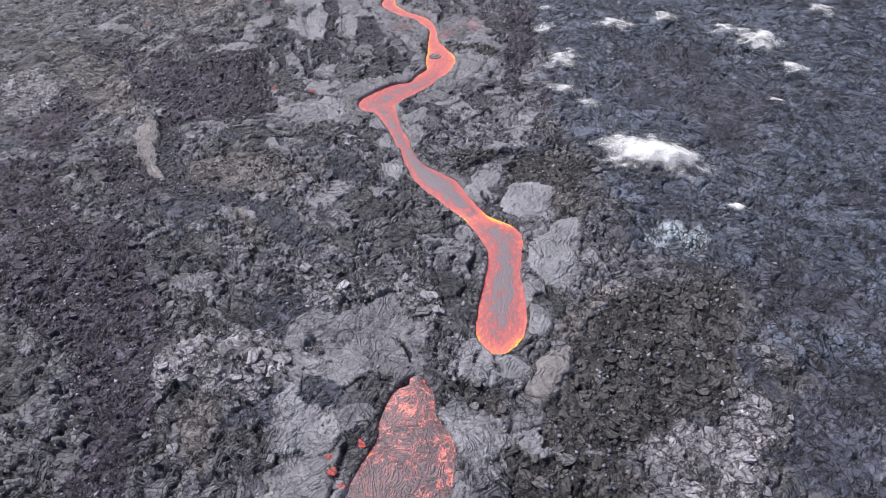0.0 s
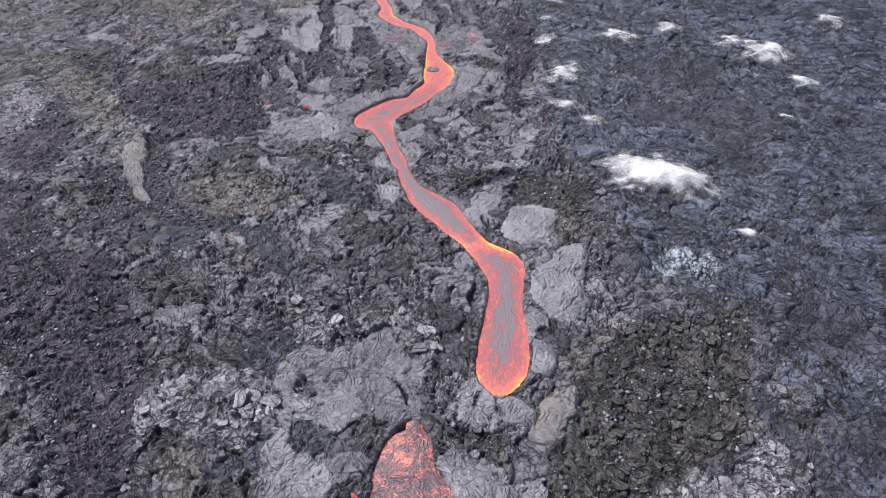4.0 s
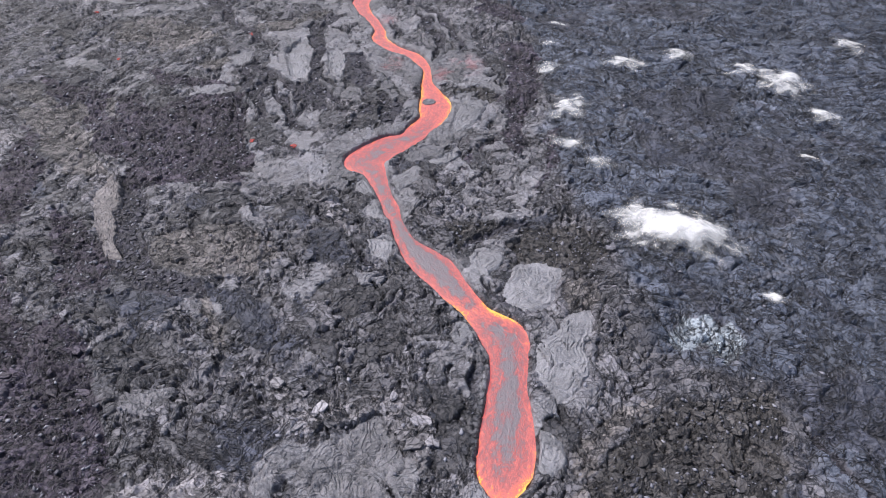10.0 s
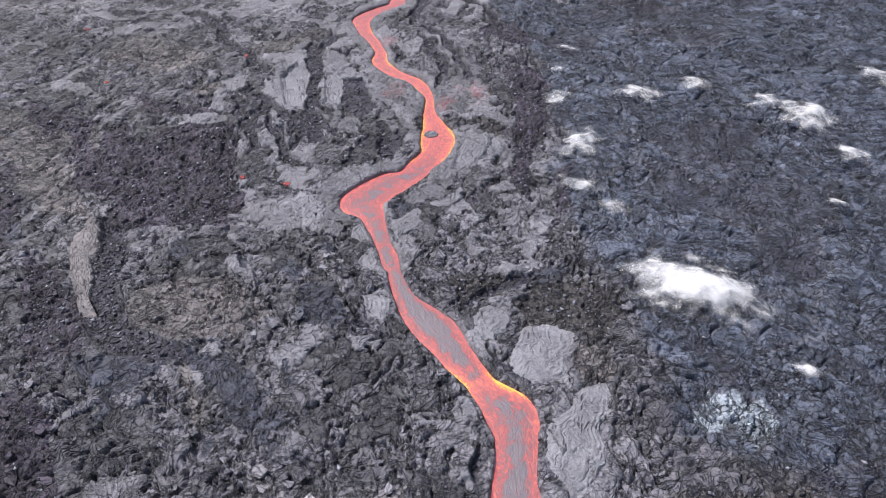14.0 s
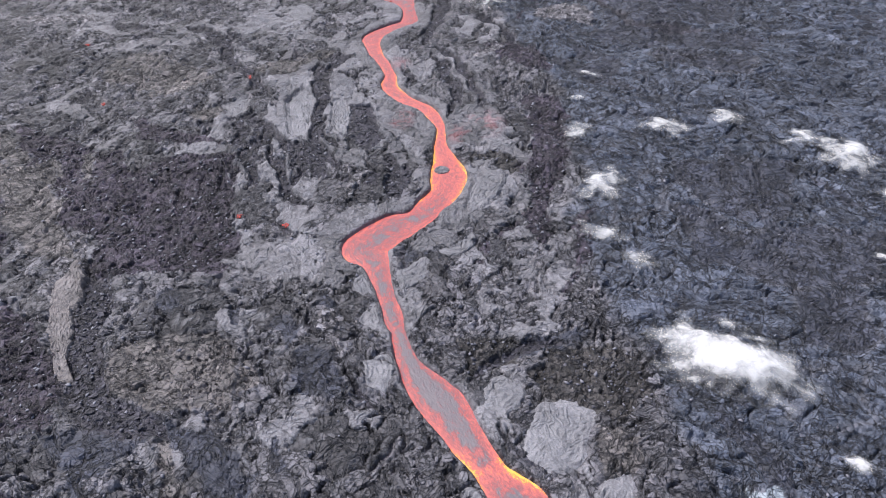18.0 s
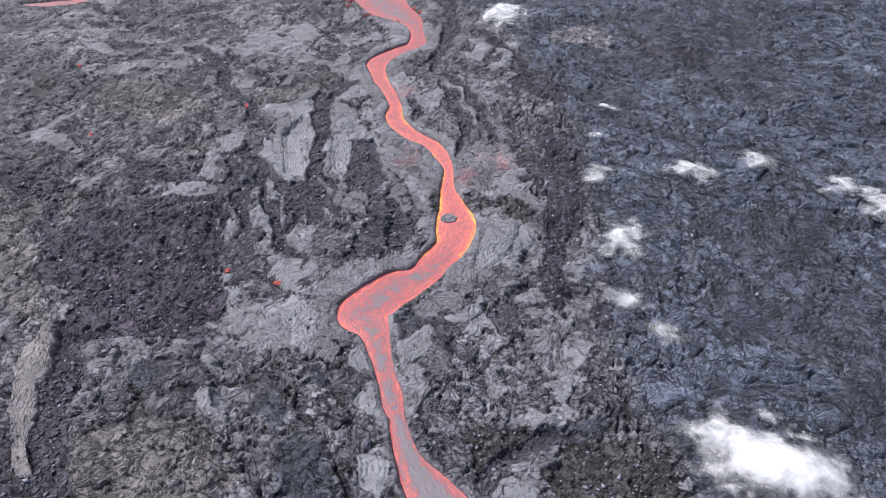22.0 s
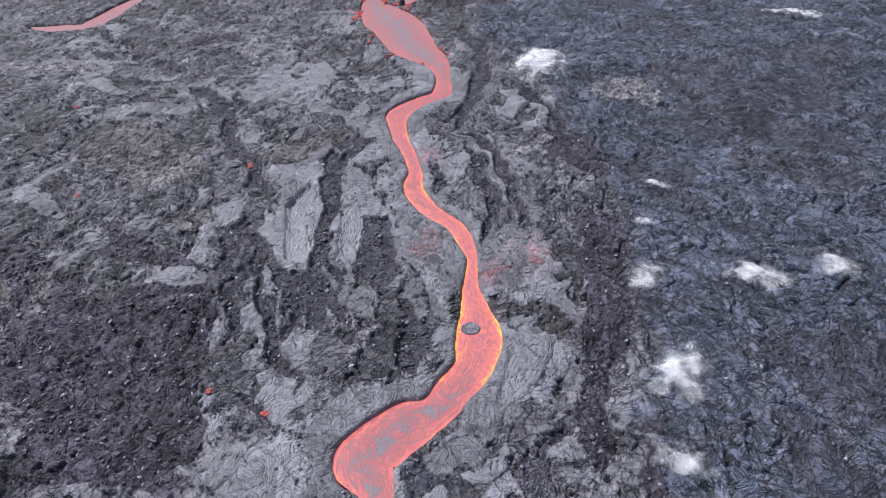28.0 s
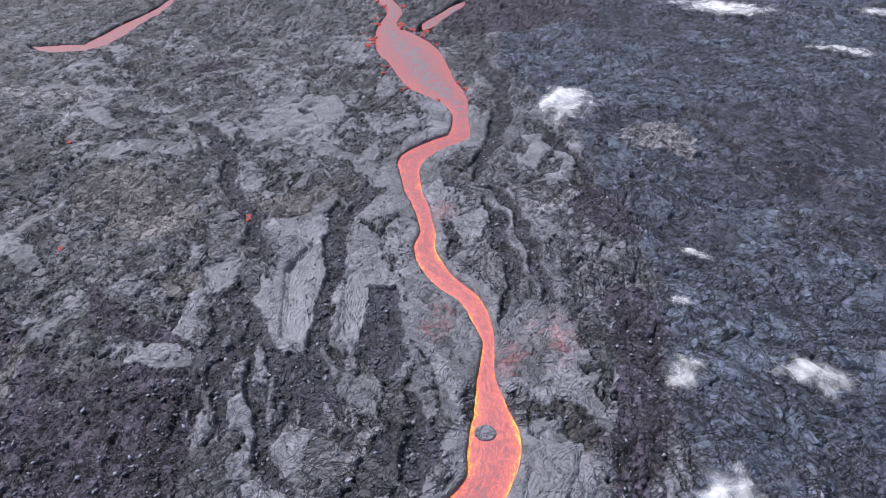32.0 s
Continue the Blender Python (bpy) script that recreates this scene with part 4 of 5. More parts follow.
# strips are drawn out along the stream beyond the lower fall
drawn_y = np.interp(GY, (-3000, 90, 110, 175, 3000), (-3000, 90, 103, 142, 1837))
qx, qy = heap(GX / 7, drawn_y / 7, 41, 3), heap(GX / 7, drawn_y / 7, 45, 3)
tangle = 2.2 * heap(GX / 2.6, drawn_y / 2.6, 111, 3)
ux = GX + 1.9 * heap((GX + 5 * qx) / 5, (drawn_y + 5 * qy) / 5, 51, 4, 0.55)
uy = drawn_y + 1.9 * heap((GX + 5 * qy) / 5, (drawn_y - 5 * qx) / 5, 61, 4, 0.55)
vx, vy = GX + 0.5 * wave(GX / 1.1, drawn_y / 1.1, 67) + 0.3 * qx, drawn_y + 0.5 * wave(GX / 1.1, drawn_y / 1.1, 68) + 0.3 * qy
h_big, who_big = lobes(ux, uy, 4.6, 101, 0.12, 0.06, 0.05, 0.5, 0.42, 0.04)
# smaller lobes lie aslant before the lower bend and along the stream beyond it
slant_x, slant_y = (0.66 * ux + 0.75 * uy), (0.75 * ux - 0.66 * uy) / 1.9
h_mid, who_mid = lobes(slant_x, slant_y, 1.6, 103, 0.10, 0.13, 0.10, 0.36, 0.26, 0.04)
h_far, who_far = lobes(ux, uy / 1.5, 1.6, 104, 0.10, 0.13, 0.10, 0.36, 0.26, 0.04)
beyond = soft(86, 98, GY + 6 * qx)
h_mid, who_mid = h_mid + (h_far - h_mid) * beyond, np.where(beyond > 0.5, who_far, who_mid)
h_small, who_small = lobes(vx, vy, 0.85, 105, 0.10, 0.16, 0.12, 0.08, 0.2)
torn = heap(GX / 11, drawn_y / 11, 121, 3)
broken = soft(0.35, 0.55, 0.6 * who_big + 0.35 * torn + 0.2)
crushed = broken * soft(0.5, 0.7, 0.6 * who_mid + 0.35 * heap(GX / 8, drawn_y / 8, 123, 2) + 0.22)
rough = heap(GX / 1.6, drawn_y / 1.6, 131, 4, 0.6)
h_plain = h_big + 0.85 * broken * h_mid + 0.45 * crushed * h_small + 0.06 * rough
tone_plain = who_big * (1 - 0.55 * broken) + 0.55 * broken * (who_mid * (1 - 0.5 * crushed) + 0.5 * crushed * who_small)
furrow = creases((ux + 1.2 * qx) / 3.1, (uy - 1.2 * qy) / 2.5, 127, 0.07)
h_plain = h_plain - 0.4 * furrow * soft(-0.4, 0.4, torn)
# the bluish flow: long, smooth, slanting lobes with combed folds
bent = 3.5 * heap(GX / 16, GY / 16, 81, 3)
along, across = (0.80 * GX - 0.6 * GY) + bent, (0.6 * GX + 0.80 * GY) + bent
sx, sy = along / 2.6 + 0.9 * heap(GX / 4, GY / 4, 83, 3), across + 0.9 * heap(GX / 4, GY / 4, 85, 3)
h_long, who_long = lobes(sx, sy, 2.7, 107, 0.15, 0.10, 0.08, 0.45, 0.34, 0.04)
h_short, who_short = lobes(sx * 1.2 + 0.5 * sy, sy, 1.2, 109, 0.10, 0.14, 0.08, 0.12, 0.24)
torn_shell = soft(-0.2, 0.4, heap(along / 14, across / 8, 87, 3))
h_shell = h_long + (0.35 + 0.65 * torn_shell) * h_short + 0.2 * crests(along / 7, across / 2.2, 89, 3) + 0.06 * rough
h_shell = h_shell - 0.35 * creases(along / 4.0, across / 1.5, 163, 0.13) * torn_shell
tone_shell = 0.5 + 0.6 * (0.6 * who_long + 0.4 * who_short - 0.5) + 0.14 * (0.5 - torn_shell)
h_crumple = 0.26 * crests((GX + tangle) / 2.2, (drawn_y - tangle) / 1.6, 117, 4) + 0.7 * h_mid + 0.5 * h_small + 0.1 * rough
h_sheet = 0.45 * h_big + 0.14 * heap(GX / 3, drawn_y / 3, 113, 4)
# here and there a whole lobe has kept its smooth skin
bare = 1 - sum(MASK[k] for k in KINDS).clip(0, 1)
whole = soft(0.70, 0.74, who_big) * np.where(GY > 92, soft(-60, -46, GX), soft(-34, -26, GX)) * soft(20, 12, GX) * soft(220, 190, GY)
MASK["smooth"] = np.maximum(MASK["smooth"], bare * whole * soft(-0.6, 0.0, -torn)).astype(np.float32)
detail, plate = h_plain, tone_plain


def blend(kind, value, number):
    global detail, plate
    k = MASK[kind]
    detail, plate = detail + (value - detail) * k, plate + (number - plate) * k


blend("smooth", h_sheet + 0.22, 0.5 + 0.55 * (who_big - 0.5))
blend("shelly", h_shell, tone_shell)
blend("channel", 0.9 * h_small + 0.3 * h_mid - 0.25 + 0.15 * rough, 0.3 + 0.7 * who_small)
blend("slate", 0.5 * h_big + 0.6 * h_mid * broken, 0.5 + 0.6 * (0.5 * who_big + 0.5 * who_mid - 0.5))
blend("brown", 1.1 * h_mid + 0.9 * h_small, 0.6 * who_mid + 0.4 * who_small)
blend("tan", 0.7 * h_big + 0.7 * broken * h_mid, 0.5 + 0.7 * (0.5 * who_big + 0.5 * who_mid - 0.5))
blend("red", 0.5 * h_big + 0.8 * h_mid + 0.9 * h_small + 0.14 * rough - 0.3 * furrow, 0.3 * who_big + 0.4 * who_mid + 0.3 * who_small)
blend("pale", h_crumple + 0.35, 0.5 + 0.7 * (0.6 * who_mid + 0.4 * who_small - 0.5))
detail = detail - 0.15 * TRENCH * soft(0.5, 2.2, BANK) + 0.15 * LIP * (1 - TRENCH)
calm = 1 - 0.75 * FLAT
BROAD = (0.9 * heap(GX / 34, GY / 34, 131, 3) + 0.5 * heap(GX / 11, GY / 11, 141, 3)) * soft(0, 9, BANK) * (1 - FLAT)
LEVEE = 0.18 * soft(0.0, 0.5, BANK) * (1 - soft(0.8, 4.5, BANK))
near_view = soft(340, 180, np.abs(GX)) * soft(420, 300, GY) * soft(4, 17, GY)
GZ = land(GX, GY) + near_view * (detail * calm * soft(-0.2, 1.6, BANK) ** 0.5 + BROAD + LEVEE) - 1.3 * soft(0.25, -0.35, BANK)

# crust so thin that it glows along its cracks
thin_crust = np.zeros(GX.shape)
for x, y, wide in ((-8.7, 133.7, 2.2), (5.1, 131.2, 3.5), (1.0, 127.0, 2.4), (-11.1, 156.4, 2.2), (-8.9, 132.2, 2.2)):
    thin_crust = np.maximum(thin_crust, 1 - soft(0.3, 1.3, np.hypot(GX - x, (GY - y) / 1.4) / wide))


def height(x, y):
    """Height of the ground at a place."""
    u = x / fan(y)
    i, j = int(np.clip(np.searchsorted(YS, y) - 1, 0, len(YS) - 2)), int(np.clip(np.searchsorted(US, u) - 1, 0, len(US) - 2))
    a, b = (y - YS[i]) / (YS[i + 1] - YS[i]), (u - US[j]) / (US[j + 1] - US[j])
    return float((GZ[i, j] * (1 - b) + GZ[i, j + 1] * b) * (1 - a) + (GZ[i + 1, j] * (1 - b) + GZ[i + 1, j + 1] * b) * a)


def looked_up(field, x, y):
    u = x / fan(y)
    i = np.clip(np.searchsorted(YS, y) - 1, 0, len(YS) - 2)
    j = np.clip(np.searchsorted(US, u) - 1, 0, len(US) - 2)
    return field[i, j]


def sheet(name, x, y, z, smooth=True):
    """A mesh over a grid of places."""
    r, c = x.shape
    me = bpy.data.meshes.new(name)
    me.vertices.add(r * c)
    me.vertices.foreach_set("co", np.stack((x, y, z), -1).astype(np.float32).ravel())
    k = np.arange(r * c).reshape(r, c)
    q = np.stack((k[:-1, :-1], k[:-1, 1:], k[1:, 1:], k[1:, :-1]), -1).reshape(-1, 4)
    me.loops.add(q.size)
    me.loops.foreach_set("vertex_index", q.ravel().astype(np.int32))
    me.polygons.add(len(q))
    me.polygons.foreach_set("loop_start", (np.arange(len(q)) * 4).astype(np.int32))
    me.update(calc_edges=True)
    me.validate()
    me.polygons.foreach_set("use_smooth", np.full(len(me.polygons), smooth))
    return me


def number(me, name, values):
    me.attributes.new(name, "FLOAT", "POINT").data.foreach_set("value", np.asarray(values, np.float32).ravel())


rock = ground_material()
ground_mesh = sheet("ground", GX, GY, GZ)
number(ground_mesh, "plate", plate)
number(ground_mesh, "thin_crust", thin_crust)
for name, kinds in (("kinds_a", KINDS[:3]), ("kinds_b", KINDS[3:6]), ("kinds_c", KINDS[6:])):
    rgba = np.stack([MASK[k] for k in kinds] + [np.ones(GX.shape)], -1).astype(np.float32)
    ground_mesh.attributes.new(name, "FLOAT_COLOR", "POINT").data.foreach_set("color", rgba.ravel())
ground_mesh.materials.append(rock)
tagged(new("ground", ground_mesh), "grey, cracked and folded field of cooled lava", "lava field", kind="structure")

# ---- molten lava ----
lava = lava_material()


def stream(name, line, heats, covers, label, drop=0.3, bulge=0.12, net=0.22, across=17, ends=0.0, skin=None):
    """A ribbon of molten lava between its banks; heats and covers: (y, heat) and (y, cooled skin) along it; ends: length of its thin ends."""
    if not ends:  # closes the basin at its foot
        first = line[0].copy()
        first[:2] += (line[0] - line[2])[:2] / np.hypot(*(line[0] - line[2])[:2]) * (line[0, 2] + 0.2)
        line = np.vstack((first, line))
    tangent = np.gradient(line[:, :2], axis=0)
    for _ in range(10):
        tangent[1:-1] = (tangent[:-2] + tangent[1:-1] + tangent[2:]) / 3
    tangent /= np.linalg.norm(tangent, axis=1)[:, None] + 1e-9
    side = np.stack((tangent[:, 1], -tangent[:, 0]), -1)
    run = np.concatenate(((0,), np.cumsum(np.hypot(*np.diff(line[:, :2], axis=0).T))))
    s = np.linspace(-1, 1, across)[None, :]
    thin = np.clip(np.minimum(run, run[-1] - run) / ends, 0.02, 1) ** 0.6 if ends else 1.0
    wide = ((line[:, 2] + 0.3) * thin)[:, None] * s
    x, y = line[:, :1] + side[:, :1] * wide, line[:, 1:2] + side[:, 1:2] * wide
    z = land(x, y) - drop + bulge * (1 - s * s)
    me = sheet(name, x, y, z)
    me.attributes.new("flow", "FLOAT_VECTOR", "POINT").data.foreach_set(
        "vector", np.stack((wide, np.broadcast_to(run[:, None], x.shape), np.zeros(x.shape)), -1).astype(np.float32).ravel())
    ys = np.array([h[0] for h in heats]), np.array([h[1] for h in heats])
    number(me, "warmth", np.interp(y, *ys))
    number(me, "edge", np.abs(s) ** 3.5 * np.ones(x.shape))
    number(me, "net", np.full(x.shape, net))
    number(me, "cover", np.interp(y, *np.array(covers).T) * (1 - soft(0.15, 0.85, np.abs(s))) - 0.1)
    me.materials.append(skin or lava)
    return tagged(new(name, me), label, "lava stream", kind="structure")


main_stream = stream("lava_stream", STREAMS["main"], ((41, 0.95), (42.4, 0.6), (43.4, 0.32), (45, 0.2), (48, 0.12), (58, 0.1), (62.5, 0.14), (65.2, 0.5), (67.5, 0.2), (72, 0.1), (80, 0.04), (84, 0.14), (96, 0.14), (105, 0.14), (112, 0.32), (130, 0.42), (140, 0.32), (180, 0.18), (195, 0.06), (220, 0.0)),
                     ((40, 0.0), (44, 0.25), (50, 0.44), (58, 0.38), (63, 0.34), (65, 0.2), (67, 0.36), (73, 0.6), (79, 0.42), (84, 0.35), (92, 0.32), (105, 0.28), (116, 0.12), (180, 0.15), (200, 0.33), (260, 0.26)),
                     "glowing red and orange lava stream with grey skin patches")
stream("lava_stream_arm", STREAMS["arm"], ((0, 0.02), (300, 0.02)), ((0, 0.3), (300, 0.3)), "narrow dull red side arm of the lava stream", ends=5.0)
stream("lava_stream_west", STREAMS["west"], ((0, 0.0), (300, 0.0)), ((0, 0.2), (300, 0.2)), "narrow dull red lava stream in a distant channel", ends=8.0)
stream("lava_tongue", STREAMS["tongue"], ((0, -0.5), (26, -0.38), (30, -0.26), (35, -0.08), (37.6, -0.08)), ((0, 0.3), (300, 0.3)), "crusted lava tongue with red glowing cracks", 0.25, 0.6, 0.75, 33, skin=tongue_material())

# ---- slabs of smooth crust ----
SLAB_ROCK = {"island": rock_material("island_rock", ROCK["smooth"], 0.8, 0.3), "smooth": rock_material("grey_slab", (0.205, 0.204, 0.232), 0.8, 0.08, 0.06), "tan": rock_material("tan_slab", (0.172, 0.158, 0.168), 0.8, 0.12, 0.06)}
SLABS.append(("island", [(-1.5 + 1.3 * math.cos(k * 0.9), 117.0 + 1.1 * math.sin(k * 0.9)) for k in range(7)]))
for i, (tone, outline) in enumerate(SLABS):
    rings = 26
    rim = drawn([(x, y, 0) for x, y in (*outline, outline[0])], 0.3)[:, :2]
    mid = rim[:-1].mean(0)
    wobble = np.stack((heap(rim[:, 0] / 1.1, rim[:, 1] / 1.1, 3, 3), heap(rim[:, 0] / 1.1, rim[:, 1] / 1.1, 5, 3)), -1)
    rim = rim + (0.05 if tone == "island" else 0.28) * wobble
    if tone != "island":  # keeps clear of the stream
        for _ in range(12):
            close = (bank(rim[:, 0], rim[:, 1]) < 0.35)[:, None]
            rim = np.where(close, rim + 0.06 * (mid - rim), rim)
    rim[-1] = rim[0]
    f = np.linspace(0, 1, rings)[:, None] ** 0.75
    px, py = mid[0] + f * (rim[:, 0] - mid[0]), mid[1] + f * (rim[:, 1] - mid[1])
    size = float(np.hypot(*(rim - mid).T).mean())
    swirl = heap(px / 2.4, py / 2.4, 400 + i, 3)
    fold = 0.045 * np.sin(f * size * 7 + 4 * swirl) + 0.03 * heap(px / 0.7, py / 0.7, 450, 2)
    gap = cells((px + 0.9 * swirl) / 2.6, (py - 0.9 * swirl) / 2.6, 500 + i)[0]
    lip = 0.32 + 0.16 * swirl - 0.34 * (1 - soft(0, 0.07, gap)) * (swirl > 0.0)
    if tone == "island":
        lip = 0.3 * lip - 0.08
    pz = land(px, py) + looked_up(BROAD, px, py) + (lip + fold) * (1 - f ** 10) - 0.5 * f ** 12 + 0.1
    me = sheet("lava_slab", px, py, pz)
    me.materials.append(SLAB_ROCK[tone])
    if tone == "island":
        tagged(new("lava_island", me), "small grey crust island in the glowing stream", "lava island")
    else:
        tagged(new("lava_slab", me), "smooth grey slab of ropy lava crust" if tone == "smooth" else "tan-tinted slab of ropy lava crust", "lava slab", "slabs of crust")

# ---- broken plates lying on the ground ----
def plate_shape(seed):
    """A broken plate of crust about 1 across: wavy top, lobed or angular rim with an edge of its own."""
    r = np.random.default_rng(seed)
    n = int(r.integers(6, 9))
    a = np.sort(np.arange(n) * 2 * np.pi / n + r.uniform(-0.2, 0.2, n))
    jag = r.choice((0.08, 0.16))
    rim = 0.52 + 0.1 * np.sin(2 * a + r.uniform(0, 6)) + 0.07 * np.sin(3 * a + r.uniform(0, 6)) + r.uniform(-jag, jag, n)
    long = r.uniform(1.0, 1.35)
    ring = np.stack((np.cos(a) * rim * long, np.sin(a) * rim / long, np.zeros(n)), -1)
    thick = r.uniform(0.04, 0.07)
    inner, top, foot = ring * r.uniform(0.5, 0.75, (n, 1)), ring.copy(), ring * 0.94
    inner[:, 2], top[:, 2], foot[:, 2] = thick + r.uniform(0.0, 0.07, n), thick + r.uniform(-0.04, 0.02, n), -0.16
    v = np.concatenate((inner, top, top, foot, [(0.05, 0, thick + r.uniform(-0.02, 0.05))]))
    f = []
    for k in range(n):
        m = (k + 1) % n
        f += [(4 * n, k, m), (k, n + k, n + m), (k, n + m, m), (2 * n + k, 3 * n + k, 3 * n + m), (2 * n + k, 3 * n + m, 2 * n + m)]
    return v, np.array(f)


SHAPES = [plate_shape(k) for k in range(20)]


def turned(angle, dip, size):
    """Rotation and size: dips about its long axis, then turns."""
    ca, sa, cd, sd = math.cos(angle), math.sin(angle), math.cos(dip), math.sin(dip)
    return size * np.array(((ca, -sa * cd, sa * sd), (sa, ca * cd, -ca * sd), (0, sd, cd)))


PLATE_ROCK, JOINED_ROCK = plate_material("plate_rock", False), plate_material("joined_plate_rock", True)


def rubble_field(label, area, spacing, size, dips, near, chosen, seed):
    """A field of plates over area = (x0, x1, y0, y1), where chosen(x, y) > chance; those nearest to near are parts of their own."""
    r = np.random.default_rng(seed)
    x0, x1, y0, y1 = area
    x, y = np.meshgrid(np.arange(x0, x1, spacing), np.arange(y0, y1, spacing))
    x, y = (x + r.uniform(-0.5, 0.5, x.shape) * spacing).ravel(), (y + r.uniform(-0.5, 0.5, y.shape) * spacing).ravel()
    keep = (r.uniform(0, 1, x.shape) < chosen(x, y)) & (looked_up(BANK, x, y) > 0.9) & (looked_up(FLAT, x, y) < 0.3) & (looked_up(MASK["white"], x, y) < 0.3)
    x, y = x[keep], y[keep]
    big = size[0] + (size[1] - size[0]) * r.uniform(0, 1, x.shape) ** 2.2
    if "channel" not in label:  # no plate bridges a channel or hangs into the stream
        clear = looked_up(BANK, x, y) > 0.45 * big
        for ox, oy in ((1, 0), (-1, 0), (0, 1), (0, -1)):
            clear &= looked_up(MASK["channel"], x + 0.45 * big * ox, y + 0.45 * big * oy) < 0.4
        x, y, big = x[clear], y[clear], big[clear]
    z = looked_up(GZ, x, y)
    order = np.argsort(np.hypot(x - near[0], y - near[1]))
    lean = r.uniform(0, 2 * np.pi, x.shape)
    dip = np.radians(r.uniform(*dips, x.shape))
    tone = np.tile(ROCK["plain"], (len(x), 1))
    for kind in KINDS:
        k = looked_up(MASK[kind], x, y)[:, None]
        tone = tone + (np.array(ROCK[kind]) - tone) * k
    field = new("rubble_field")
    field.location = (near[0], near[1], float(land(*near)))
    tagged(field, label, "rubble", "rubble fields")
    meshes = []
    for v, f in SHAPES:
        me = bpy.data.meshes.new("plate")
        me.from_pydata(v.tolist(), [], f.tolist())
        me.polygons.foreach_set("use_smooth", np.full(len(f), False))
        me.materials.append(PLATE_ROCK)
        meshes.append(me)
    for k in order[:300]:
        ob = new("plate", meshes[int(k) % len(meshes)])
        ob.parent = field
        m = Matrix(turned(lean[k], dip[k], big[k]).tolist()).to_4x4()
        m.translation = (x[k] - field.location.x, y[k] - field.location.y, z[k] + 0.05 - field.location.z)
        ob.matrix_basis = m
        ob.color = (*tone[k], 1)
    verts, faces, tones, base = [], [], [], 0
    for k in order[300:]:
        v, f = SHAPES[int(k) % len(SHAPES)]
        verts.append(v @ turned(lean[k], dip[k], big[k]).T + (x[k] - field.location.x, y[k] - field.location.y, z[k] + 0.05 - field.location.z))
        faces.append(f + base)
        tones.append(np.tile((*tone[k], 1), (len(v), 1)))
        base += len(v)
    if verts:
        verts, faces = np.concatenate(verts), np.concatenate(faces)
        me = bpy.data.meshes.new("loose_plates")
        me.vertices.add(len(verts))
        me.vertices.foreach_set("co", verts.astype(np.float32).ravel())
        me.loops.add(faces.size)
        me.loops.foreach_set("vertex_index", faces.ravel().astype(np.int32))
        me.polygons.add(len(faces))
        me.polygons.foreach_set("loop_start", (np.arange(len(faces)) * 3).astype(np.int32))
        me.update(calc_edges=True)
        me.polygons.foreach_set("use_smooth", np.full(len(faces), False))
        me.attributes.new("tone", "FLOAT_COLOR", "POINT").data.foreach_set("color", np.concatenate(tones).astype(np.float32).ravel())
        me.materials.append(JOINED_ROCK)
        rest = new("loose_plates", me)
        rest.parent = field
        tagged(rest, kind="stuff")


def of_kind(share, *kinds):
    return lambda x, y: share * sum(looked_up(MASK[k], x, y) for k in kinds)


def plain_only(x, y):
    return 0.12 * np.clip(1 - sum(looked_up(MASK[k], x, y) for k in ("smooth", "shelly", "channel", "slate", "brown", "red", "pale", "tan")), 0, 1) * looked_up(broken, x, y)


rubble_field("dark brown clinker of tilted lava plates", (2, 42, 22, 66), 0.85, (0.4, 1.3), (2, 18), (20, 40), of_kind(0.5, "brown"), 1)
rubble_field("reddish grey rough lava rubble", (-75, -20, 20, 110), 1.0, (0.3, 1.1), (2, 16), (-36, 50), of_kind(0.16, "red"), 2)
rubble_field("broken grey lava plates beside the stream", (-50, 34, 20, 80), 1.1, (0.4, 1.2), (1, 12), (-8, 60), plain_only, 3)
rubble_field("broken grey lava plates on folded crust", (-70, 24, 80, 130), 1.1, (0.4, 1.2), (1, 12), (5, 92), plain_only, 4)
rubble_field("scattered dark grey lava plates far along the stream", (-110, 24, 130, 215), 1.7, (0.5, 1.4), (1, 12), (-40, 150), plain_only, 5)
rubble_field("bluish dark plates of the older lava flow", (17, 60, 20, 130), 1.4, (0.5, 1.6), (1, 12), (36, 70), lambda x, y: 0.12 * looked_up(MASK["shelly"], x, y) * looked_up(torn_shell, x, y), 6)
rubble_field("pale crumpled plates on lifted crust", (-45, 40, 20, 130), 1.0, (0.5, 1.6), (2, 20), (-20, 42), of_kind(0.3, "pale"), 7)
rubble_field("small dark clinker in sunken channels", (-60, 20, 20, 180), 0.9, (0.35, 0.9), (5, 25), (-25, 110), of_kind(0.8, "channel"), 8)

